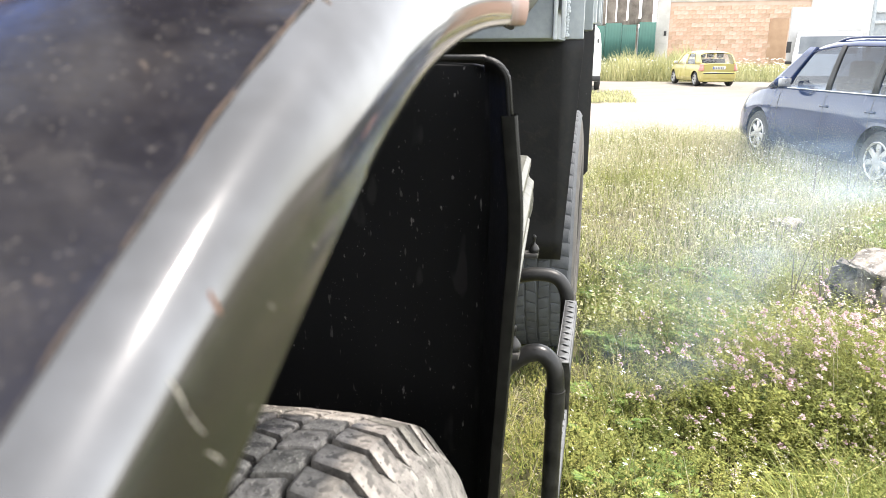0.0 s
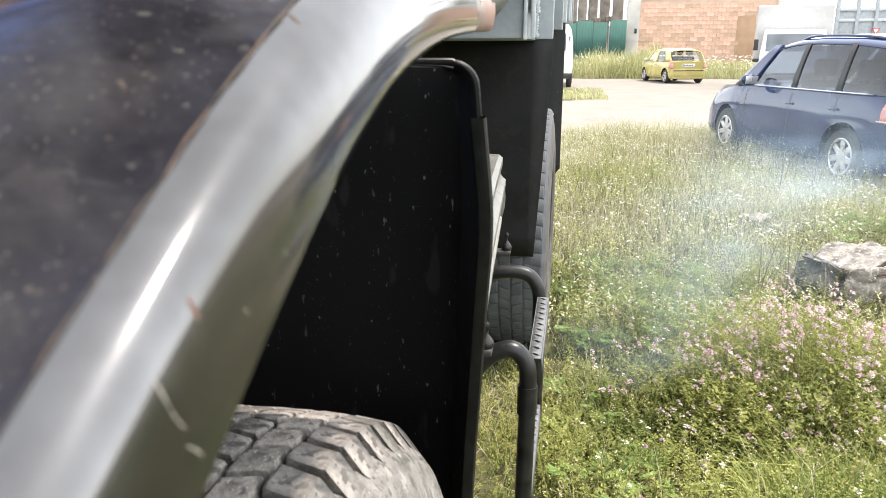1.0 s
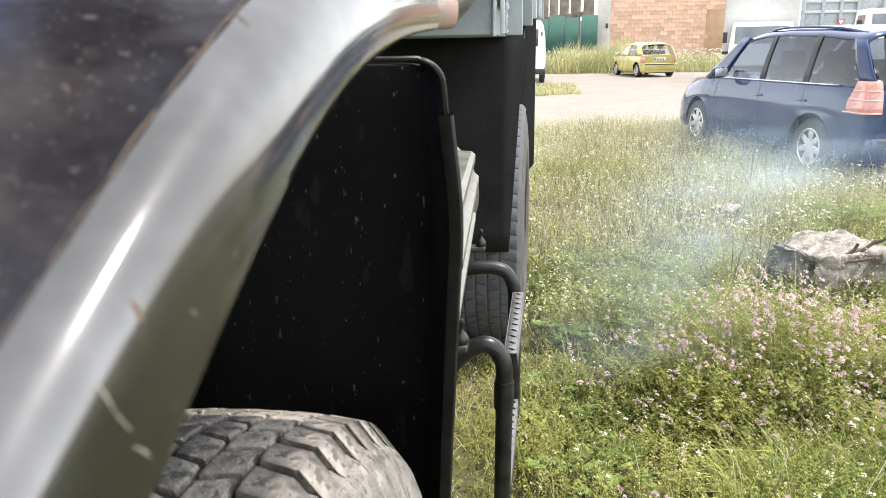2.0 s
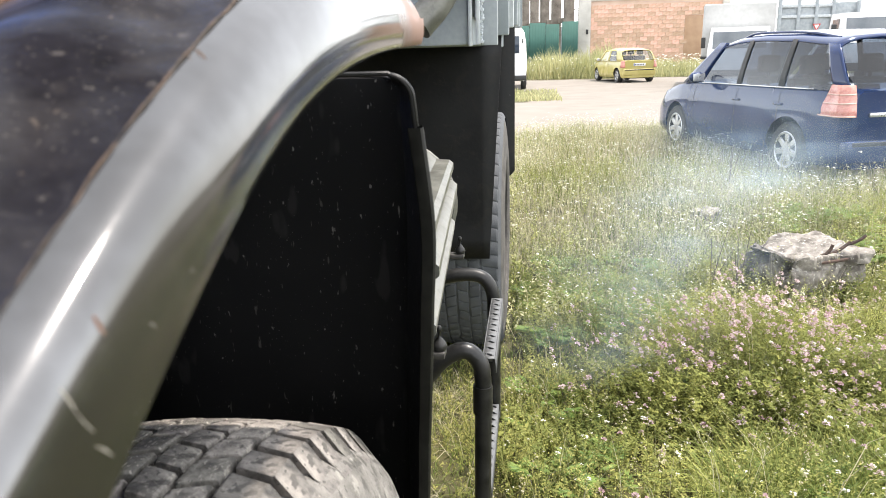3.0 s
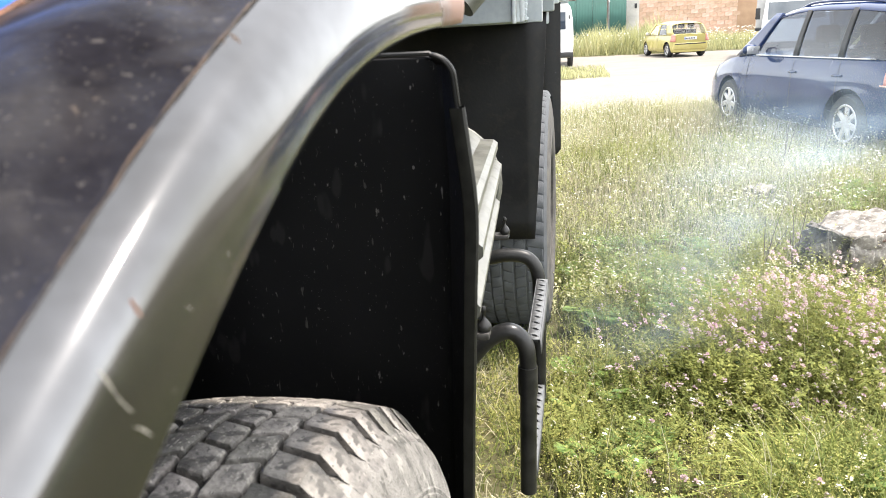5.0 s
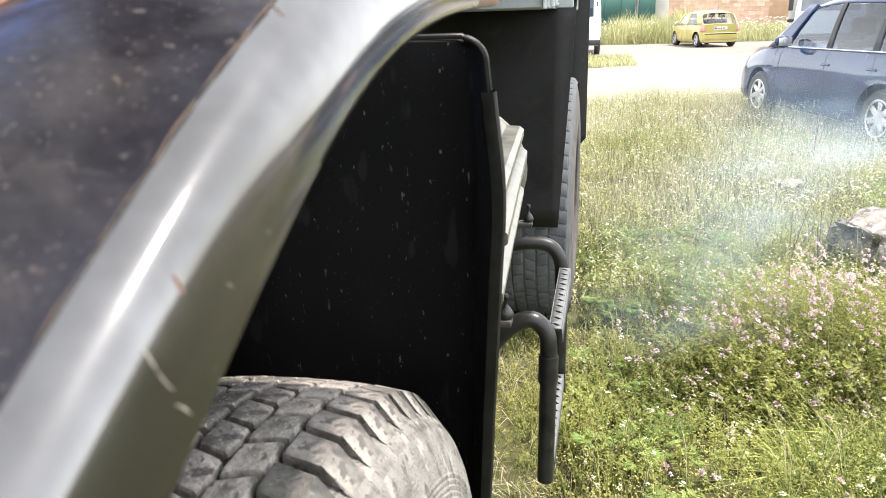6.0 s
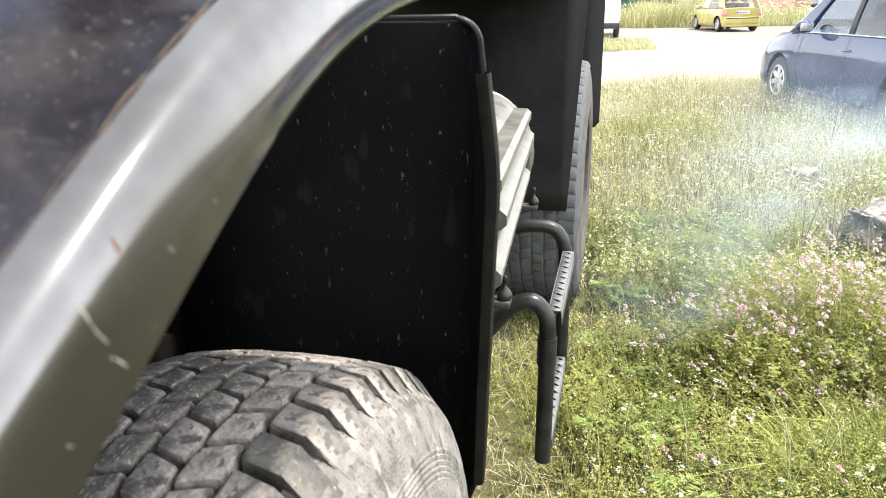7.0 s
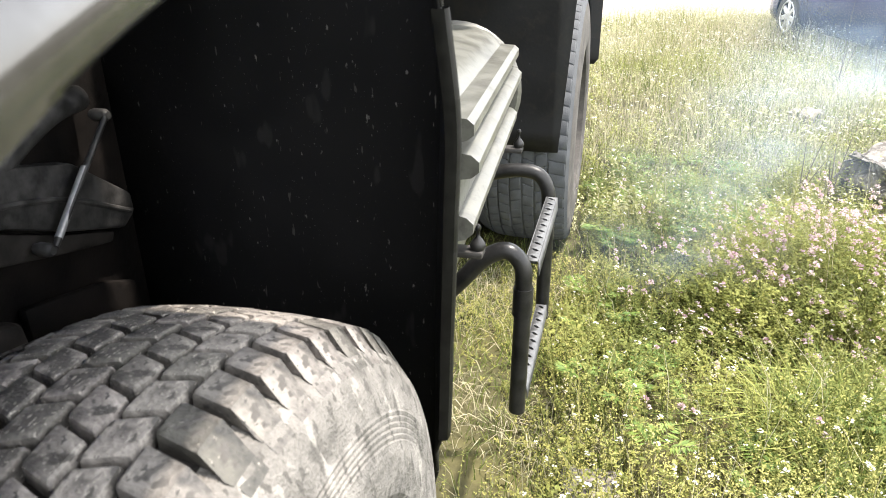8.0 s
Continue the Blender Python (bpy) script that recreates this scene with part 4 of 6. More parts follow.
bm = grid(lambda z, x: Vector((x - (0.03 * max(0.0, 1 - (z - 0.615) / 0.03) ** 2 if x > 0.3 else 0), 5.3, z)), lin(0.615, 1.7, 30), [-0.6, 0.0, 0.25, 0.372])
ob = tpart("rear_flap", bm, M_PANEL, label="black rubber flap behind the rear wheel")
md = ob.modifiers.new("thick", "SOLIDIFY")
md.thickness, md.offset = 0.012, 0

# ---- grey steel body above ----
body = tpart("body", box((-2.0, 2.42, 1.515), (0.296, 6.6, 3.0), 0.01), M_GREY, label="grey painted steel truck body with welded ribs")
bm = bmesh.new()
add_box(bm, (0.296, 2.40, 1.512), (0.308, 2.43, 3.0), 0.004)
sub("corner_flange", bm, M_GREY2, body)
sub("corner_flange", box((0.318, 2.405, 1.516), (0.332, 2.45, 3.0), 0.005), M_GREY2, body)
bm = box((0.33, 2.43, 1.514), (0.384, 2.47, 3.0), 0.004)
sub("side_channel", bm, M_GREY, body)
weld = bmesh.new()
for k in range(60):
    z = 1.525 + k * 0.0085
    bmesh.ops.create_icosphere(weld, subdivisions=1, radius=random.uniform(0.004, 0.0085), matrix=Matrix.Translation((0.335 + random.uniform(-0.003, 0.003), 2.428, z)))
sub("weld_bead", weld, M_GREY2, body)
for k, (y, zb) in enumerate(((3.1, 1.555), (3.7, 1.60), (4.4, 1.63), (5.2, 1.65), (6.0, 1.66))):
    sub("side_rib", box((0.3, y, zb), (0.398 + 0.004 * k, y + 0.06, 3.0), 0.006), M_GREY2 if k % 2 else M_GREY, body)
sub("side_wall", box((0.296, 2.46, 1.6), (0.33, 6.58, 3.0), 0.004), M_GREY, body)
bm = add_tube(bmesh.new(), bend([(0.165, 2.245, 1.57), (0.215, 2.28, 1.63), (0.25, 2.31, 1.7), (0.275, 2.33, 1.82), (0.28, 2.34, 2.0)]), 0.045, 20)
tpart("intake_pipe", bm, M_BOX, label="pale painted pipe in front of the body")
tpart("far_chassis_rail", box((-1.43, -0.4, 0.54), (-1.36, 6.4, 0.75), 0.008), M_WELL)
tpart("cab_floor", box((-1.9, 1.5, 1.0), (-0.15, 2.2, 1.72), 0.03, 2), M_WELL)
tpart("cab", box((-2.0, 1.45, 1.72), (-0.1, 2.25, 2.7), 0.05, 4), M_BLUE, label="blue cab above the chassis")


# ---- parked vehicles ----
def interp(x, table):
    for (x0, v0), (x1, v1) in zip(table, table[1:]):
        if x <= x1:
            t = (x - x0) / (x1 - x0) if x1 > x0 else 0
            t = min(1, max(0, t))
            return v0 + (v1 - v0) * t
    return table[-1][1]


def car(name, at, label, spec, paint, group="parked cars"):
    """A passenger car, front along +x, left along +y, wheels on z = 0."""
    L, W, H = spec["L"], spec["W"], spec["H"]
    wr, wheels = spec["wheel_r"], spec["wheels"]
    root = thing(name, at, label, "car", group)
    sill, belt, roof, plan = 0.2, spec["belt"], spec["roof"], spec["plan"]
    g0, g1 = spec["glass"]
    N_SIDE = 14

    def half(u):
        return W / 2 * interp(u, plan)

    def bottom(u):
        z = sill
        for w in wheels:
            d = abs(u - w)
            if d < wr + 0.06:
                z = max(z, wr + math.sqrt((wr + 0.06) ** 2 - d * d))
        return z

    us = sorted(set(lin(-L / 2, L / 2, 60) + [w + (wr + 0.0601) * math.cos(t) for w in wheels for t in lin(0, math.pi, 21)]))

    def lower(u, k):
        b, h, zb = bottom(u), half(u), interp(u, belt)
        if abs(k) == 0:
            return Vector((u, 0, zb + 0.035))
        if abs(k) == 1:
            y, z = h * 0.7, zb + 0.025
        elif abs(k) == 2:
            y, z = h * 0.93, zb
        else:
            f = (abs(k) - 2) / (N_SIDE - 2)
            z = zb - 0.03 + (b - zb + 0.03) * f
            y = lower_y(u, z)
        return Vector((u, math.copysign(y, k), z))
    def lower_y(u, z):
        """Flank: fullest above the sill, drawn in towards the belt with a soft crease, with a slight swell over the wheels."""
        f = (z - sill) / (interp(u, belt) - sill)
        swell = sum(0.012 * math.exp(-(((u - w) / 0.42) ** 2 + ((z - wr - 0.25) / 0.16) ** 2)) for w in wheels)
        return half(u) * (1.0 - 0.05 * max(0.0, f - 0.45) ** 2 / 0.3 - 0.09 * max(0.0, 0.28 - f) ** 2 / 0.08 + 0.006 * math.exp(-((f - 0.72) / 0.05) ** 2)) + swell
    bm = grid(lower, us, list(range(-N_SIDE, N_SIDE + 1)))
    for end in (us[0], us[-1]):
        bm.faces.new([v for v in bm.verts if abs(v.co.x - end) < 1e-6])
    part("body", bm, paint, root, deg=30)
    part("underbody", box((-L / 2 + 0.15, -W / 2 + 0.3, 0.16), (L / 2 - 0.3, W / 2 - 0.3, 0.42), 0.04), M_PLASTIC, root)

    def side_y(u, z):
        zb, zr = interp(u, belt), interp(u, roof)
        f = max(0, (z - zb) / max(0.05, H - zb))
        return half(u) * (0.945 - 0.17 * f ** 1.3)

    # roof skin, rolled down to the window tops
    ru = lin(spec["roof_u"][0], spec["roof_u"][1], 26)

    def roof_at(u, q):
        zr = interp(u, roof)
        zt = zr - 0.085
        y = side_y(u, zt) + 0.006
        return Vector((u, y * q, zt + 0.085 * (1 - abs(q) ** 6) ** 0.7 + 0.03 * (1 - q * q)))
    ob = part("roof", grid(roof_at, ru, [-1, -0.985, -0.96, -0.92, -0.85, -0.7, -0.4, 0, 0.4, 0.7, 0.85, 0.92, 0.96, 0.985, 1]), paint, root, deg=60)
    md = ob.modifiers.new("thick", "SOLIDIFY")
    md.thickness = 0.02

    def strip(name_, quad, material, sgn, off, thick=0.02, parent=root):
        """A patch on the side wall above the belt: four (u, z) corners."""
        (ua, za), (ub, zb2), (uc, zc), (ud, zd) = quad

        def at2(s, t):
            u = (ua + (ub - ua) * s) * (1 - t) + (ud + (uc - ud) * s) * t
            z = (za + (zb2 - za) * s) * (1 - t) + (zd + (zc - zd) * s) * t
            return Vector((u, sgn * (side_y(u, z) + off), z))
        ob2 = part(name_, grid(at2, lin(0, 1, 7), lin(0, 1, 5)), material, parent)
        if not thick:
            return ob2
        md2 = ob2.modifiers.new("thick", "SOLIDIFY")
        md2.thickness, md2.offset = thick, 0
        return ob2
    for sgn in (-1, 1):
        for q in spec["pillars"]:
            strip("pillar", q, paint, sgn, 0.0, 0.035)
        for q in spec.get("posts", ()):
            strip("door_post", q, M_PLASTIC, sgn, -0.002, 0.02)
        for n, q in enumerate(spec["panes"]):
            ob2 = strip("side_window", q, spec["pane_mat"] if n else M_GLASSC, sgn, -0.004, 0.0)
            ob2.visible_shadow = False
        strip("belt_strip", [(g0, interp(g0, belt) + 0.005), (g1, interp(g1, belt) + 0.005), (g1, interp(g1, belt) + 0.017), (g0, interp(g0, belt) + 0.017)], spec["strip"], sgn, 0.012, 0.012)
    # windscreen and rear window
    for nm, (ua, za, ub, zb2) in (("windscreen", spec["front_glass"]), ("rear_window", spec["rear_glass"])):
        def at3(s, t):
            u, z = ua + (ub - ua) * t, za + (zb2 - za) * t
            y = s * (side_y(min(max(u, -L / 2), L / 2), z) - (0.06 if nm == "windscreen" else 0.015))
            return Vector((u + (0.05 if nm == "windscreen" else -0.05) * (1 - s * s), y, z))
        ob3 = part(nm, grid(at3, lin(-1, 1, 9), lin(0, 1, 5)), spec["pane_mat"], root)
        ob3.visible_shadow = False
    # wheels
    for w in wheels:
        for sgn in (-1, 1):
            y = sgn * (half(w) - 0.1)
            t = lathe(bmesh.new(), [(-0.09, wr * 0.62), (-0.095, wr * 0.9), (-0.06, wr), (0.06, wr), (0.095, wr * 0.9), (0.09, wr * 0.62)], (0, 0, 0), 40)
            rot = Matrix.Translation((w, y, wr)) @ Matrix.Rotation(radians(90) * sgn, 4, "Z")
            bmesh.ops.transform(t, matrix=rot, verts=t.verts)
            tyre_ob = part("wheel", t, M_PLASTIC, root, "tyre with silver alloy rim")
            r = lathe(bmesh.new(), [(0.088, wr * 0.64), (0.09, wr * 0.58), (0.05, wr * 0.56), (0.03, wr * 0.2), (0.03, 0)], (0, 0, 0), 30)
            bmesh.ops.transform(r, matrix=rot, verts=r.verts)
            part("rim_bed", r, M_PLASTIC, tyre_ob)
            for k in range(spec["spokes"]):
                an = k * math.tau / spec["spokes"]
                s = bmesh.new()
                add_box(s, (0.06, -0.035, 0.0), (0.086, 0.035, wr * 0.6), 0.01, 1)
                bmesh.ops.transform(s, matrix=rot @ Matrix.Rotation(an, 4, "X"), verts=s.verts)
                part("spoke", s, M_SILVER, tyre_ob)
            rg = lathe(bmesh.new(), [(0.09, wr * 0.66), (0.097, wr * 0.63), (0.09, wr * 0.57)], (0, 0, 0), 30)
            bmesh.ops.transform(rg, matrix=rot, verts=rg.verts)
            part("rim_edge", rg, M_SILVER, tyre_ob)
    # lamps
    for sgn in (-1, 1):
        (u0, z0, z1, dep, wid) = spec["tail"]

        def lamp(s, t, grow=0.0):
            z = z0 + (z1 - z0) * t
            y0 = max(min(half(-L / 2 + 0.12), side_y(-L / 2 + 0.2, z)), lower_y(-L / 2 + 0.22, min(z, 0.95))) + 0.01 + grow
            lean = (1 - t) * 0.03
            p = [(u0 + dep * (1 - 0.45 * t), y0 - 0.004), (u0 + 0.06 - lean, y0 + 0.006), (u0 - lean + 0.01 - grow, y0 - 0.05), (u0 - 0.012 - lean - grow, y0 - wid * (1 - 0.35 * t))]
            return Vector((p[int(s)][0] + spec.get("tail_lean", 0) * t, sgn * p[int(s)][1], z))
        ob4 = part("tail_lamp", grid(lamp, [0, 1, 2, 3], lin(0, 1, 6)), M_LAMP, root, "red tail lamp with paler bands")
        md = ob4.modifiers.new("thick", "SOLIDIFY")
        md.thickness, md.offset = 0.03, 0
        for tt in spec["lamp_bars"]:
            bm2 = grid(lambda s, t: lamp(s, tt + t * 0.045, 0.016), [0, 1, 2, 3], [0, 1])
            ob5 = part("lamp_band", bm2, M_LAMPBAND, ob4)
            md = ob5.modifiers.new("thick", "SOLIDIFY")
            md.thickness, md.offset = 0.006, 0
        mu, mz = spec["mirror"]
        m = bmesh.new()
        bmesh.ops.create_icosphere(m, subdivisions=3, radius=1, matrix=Matrix.Translation((mu, sgn * (half(mu) + 0.1), mz)) @ Matrix.Diagonal((0.07, 0.11, 0.075, 1)))
        mo = part("mirror", m, paint, root)
        part("mirror_glass", box((mu - 0.074, sgn * (half(mu) + 0.1) - 0.085, mz - 0.05), (mu - 0.066, sgn * (half(mu) + 0.1) + 0.085, mz + 0.05), 0.004), M_SILVER, mo)
        for hu in spec["handles"]:
            part("door_handle", box((hu - 0.2, sgn * half(hu) * 0.985 - 0.02, spec["handle_z"]), (hu - 0.03, sgn * half(hu) * 0.985 + 0.016, spec["handle_z"] + 0.028), 0.01), paint, root)
        for du in spec["doors"]:
            part("door_gap", grid(lambda k, z: Vector((du + k, sgn * (lower_y(du, z) + 0.002), z)), [-0.004, 0.004], lin(0.32, interp(du, belt) - 0.03, 8)), M_PLASTIC, root)
    # bumper, plate
    part("rear_bumper", box((-L / 2 - 0.035, -W / 2 * 0.88, spec["bumper"][0]), (-L / 2 + 0.1, W / 2 * 0.88, spec["bumper"][1]), 0.03, 3), spec["bumper_mat"], root)
    part("bumper_strip", box((-L / 2 - 0.042, -W / 2 * 0.8, spec["bumper"][1] - 0.06), (-L / 2 + 0.02, W / 2 * 0.8, spec["bumper"][1] - 0.015), 0.008), M_PLASTIC, root)
    pz = spec["plate_z"]
    pl = part("number_plate", box((-L / 2 - 0.02, -0.26, pz), (-L / 2 + 0.004, 0.26, pz + 0.11), 0.003), M_PLATE, root, "white number plate with dark bars")
    part("plate_band", box((-L / 2 - 0.022, 0.215, pz + 0.006), (-L / 2 - 0.018, 0.254, pz + 0.104), 0.001, 1), M_PLATEBLUE, pl)
    for k in range(6):
        part("plate_bar", box((-L / 2 - 0.0225, 0.16 - k * 0.068, pz + 0.025), (-L / 2 - 0.019, 0.2 - k * 0.068, pz + 0.085), 0.001, 1), M_PLASTIC, pl)
    if spec.get("chrome"):
        part("tailgate_strip", box((-L / 2 - 0.022, -0.55, spec["chrome"]), (-L / 2 + 0.01, 0.55, spec["chrome"] + 0.045), 0.008), M_SILVER, root, "chrome tailgate strip")
    part("tailgate", grid(lambda y, z: Vector((-L / 2 - 0.006 + 0.02 * max(0, z - 0.8), y, z)), lin(-W / 2 * 0.72, W / 2 * 0.72, 3), lin(spec["bumper"][1], interp(-L / 2, belt) + 0.02, 4)), paint, root)
    # seats
    for u in spec["seats"]:
        for y in (-0.38, 0.38):
            s = bmesh.new()
            add_box(s, (u - 0.1, y - 0.24, 0.5), (u + 0.06, y + 0.24, 1.08), 0.05, 2)
            add_box(s, (u - 0.08, y - 0.02, 1.05), (u - 0.05, y + 0.02, 1.2), 0.005, 1)
            so = part("seat", s, M_SEAT, root)
            h = bmesh.new()
            add_box(h, (u - 0.12, y - 0.14, 1.13), (u, y + 0.14, 1.34), 0.045, 3)
            part("headrest", h, M_SEAT, so)
    if spec.get("rails"):
        for sgn in (-1, 1):
            pts = bend([(spec["roof_u"][1] - 0.1, sgn * 0.6, H - 0.15), (spec["roof_u"][1] - 0.35, sgn * 0.605, H - 0.06), (-0.3, sgn * 0.61, H - 0.005), (-1.2, sgn * 0.6, H - 0.02), (-1.75, sgn * 0.595, H - 0.085)])
            part("roof_rail", add_tube(bmesh.new(), pts, 0.015, 10), M_NAVY, root)
    an = part("antenna", add_tube(bmesh.new(), [(spec["antenna"], 0, H - 0.01), (spec["antenna"] - 0.12, 0, H + 0.16)], 0.006, 6), M_PLASTIC, root)
    return root


# dark people carrier
rw, fw = Vector((3.43, 8.65, 0)), Vector((2.72, 11.25, 0))
d = (fw - rw).normalized()
left = Vector((-d.y, d.x, 0))
mid = (rw + fw) / 2 - left * 0.80 + d * 0.06
MPV = dict(L=4.47, W=1.80, H=1.61, wheel_r=0.315, wheels=(1.29, -1.41), spokes=7,
           belt=[(-2.24, 0.97), (-1.6, 1.0), (0.4, 0.98), (1.0, 0.97), (1.4, 0.92), (1.85, 0.81), (2.12, 0.68), (2.24, 0.48)],
           roof=[(-2.24, 1.36), (-1.9, 1.53), (-1.2, 1.585), (-0.5, 1.6), (-0.1, 1.585), (0.2, 1.545), (0.42, 1.49)],
           plan=[(-2.24, 0.8), (-2.18, 0.9), (-1.9, 0.975), (-1, 1.0), (1.2, 1.0), (1.8, 0.95), (2.1, 0.85), (2.24, 0.68)],
           glass=(-1.75, 0.62), roof_u=(-1.94, 0.4),
           pillars=[[(0.66, 0.985), (1.16, 0.96), (0.4, 1.5), (0.24, 1.5)], [(-2.225, 0.98), (-2.03, 0.99), (-1.76, 1.47), (-1.92, 1.46)]],
           posts=[[(-0.34, 0.985), (-0.24, 0.985), (-0.28, 1.52), (-0.36, 1.52)], [(-1.22, 0.99), (-1.12, 0.99), (-1.14, 1.52), (-1.22, 1.52)]],
           panes=[[(-0.24, 0.985), (0.66, 0.985), (0.24, 1.5), (-0.28, 1.52)], [(-1.12, 0.99), (-0.34, 0.985), (-0.36, 1.52), (-1.14, 1.52)], [(-2.03, 1.0), (-1.22, 0.99), (-1.22, 1.51), (-1.76, 1.47)]],
           pane_mat=M_GLASS, strip=M_SILVER, front_glass=(1.16, 0.985, 0.4, 1.49), rear_glass=(-2.215, 1.02, -1.9, 1.47), tail=(-2.2, 0.74, 1.06, 0.34, 0.16), lamp_bars=(0.0, 0.4, 0.68),
           mirror=(0.52, 1.06), handles=(-0.2, -1.08), handle_z=0.8, doors=(0.78, -0.3, -1.2), bumper=(0.26, 0.5), bumper_mat=M_NAVY, plate_z=0.58, chrome=0.735, seats=(-0.1, -0.95), rails=True, antenna=-1.75)
car("people_carrier", Matrix.Translation(mid) @ Matrix.Rotation(math.atan2(d.y, d.x), 4, "Z"), "dark blue people carrier with roof rails parked at the meadow's edge", MPV, M_NAVY)

# small yellow hatchback
rw, fw = Vector((4.15, 31.9, 0)), Vector((3.52, 34.26, 0))
d = (fw - rw).normalized()
left = Vector((-d.y, d.x, 0))
mid = (rw + fw) / 2 - left * 0.72 + d * 0.12
HATCH = dict(L=3.73, W=1.61, H=1.40, wheel_r=0.28, wheels=(1.1, -1.34), spokes=5,
             belt=[(-1.87, 0.86), (-1.5, 0.88), (0.8, 0.86), (1.0, 0.84), (1.6, 0.74), (1.82, 0.6), (1.87, 0.45)],
             roof=[(-1.6, 1.28), (-1.4, 1.335), (-0.9, 1.385), (-0.3, 1.39), (0.1, 1.36), (0.3, 1.31)],
             plan=[(-1.87, 0.84), (-1.7, 0.95), (-1, 1.0), (0.9, 1.0), (1.5, 0.93), (1.87, 0.7)],
             glass=(-1.3, 0.7), roof_u=(-1.5, 0.28),
             pillars=[[(0.72, 0.87), (0.95, 0.84), (0.3, 1.34), (0.18, 1.34)], [(-0.36, 0.88), (-0.26, 0.88), (-0.3, 1.36), (-0.38, 1.36)], [(-1.83, 0.87), (-1.25, 0.88), (-1.0, 1.3), (-1.47, 1.26)]],
             panes=[[(-0.26, 0.89), (0.72, 0.87), (0.18, 1.31), (-0.3, 1.32)], [(-1.25, 0.89), (-0.36, 0.88), (-0.38, 1.3), (-1.0, 1.3)]],
             pane_mat=M_GLASSC, strip=M_PLASTIC, front_glass=(0.95, 0.86, 0.28, 1.34), rear_glass=(-1.84, 0.9, -1.5, 1.27), tail=(-1.84, 0.62, 0.9, 0.14, 0.16), lamp_bars=(0.5,),
             mirror=(0.62, 0.93), handles=(-0.2,), handle_z=0.74, doors=(0.75, -0.35), bumper=(0.3, 0.56), bumper_mat=M_YELLOW, plate_z=0.68, seats=(0.1, -0.9), antenna=-1.4)
car("hatchback", Matrix.Translation(mid) @ Matrix.Rotation(math.atan2(d.y, d.x), 4, "Z"), "small yellow-green hatchback parked on pale gravel", HATCH, M_YELLOW)


def van():
    """White van seen past the truck's flank."""
    root = thing("van", pose(-0.71, 29.8, 0), "white panel van with black rear bumper parked on gravel", "van", "parked cars")

    def skin(y, k):
        sect = [(-0.96, 0.35), (-1.0, 0.6), (-1.0, 1.1), (-0.97, 1.7), (-0.9, 2.15), (-0.75, 2.35), (-0.4, 2.42), (0.4, 2.42), (0.75, 2.35), (0.9, 2.15), (0.97, 1.7), (1.0, 1.1), (1.0, 0.6), (0.96, 0.35)]
        x, z = sect[k]
        t = min(1, (y + 2.4) / 0.25)
        return Vector((x * (0.92 + 0.08 * math.sqrt(max(0, t))), y, z))
    bm = grid(skin, [-2.4, -2.37, -2.3, -2.2, -2.1, 0, 2.2], list(range(14)))
    bm.faces.new([v for v in bm.verts if abs(v.co.y + 2.4) < 1e-6])
    part("body", bm, M_WHITE, root)
    part("rear_bumper", box((-0.98, -2.52, 0.36), (1.02, -2.36, 0.55), 0.03), M_PLASTIC, root)
    part("door_hinge", box((0.86, -2.44, 1.7), (0.91, -2.38, 1.85), 0.01), M_PLASTIC, root)
    part("rear_window", box((0.15, -2.42, 1.35), (0.75, -2.395, 1.95), 0.01), M_GLASS, root)
    for y in (-1.5, 1.4):
        for x in (-0.9, 0.9):
            w = lathe(bmesh.new(), [(-0.1, 0.2), (-0.1, 0.31), (-0.06, 0.34), (0.06, 0.34), (0.1, 0.31), (0.1, 0.2), (0.06, 0.18), (0.05, 0)], (x, y, 0.34), 32)
            part("wheel", w, M_PLASTIC, root)


van()


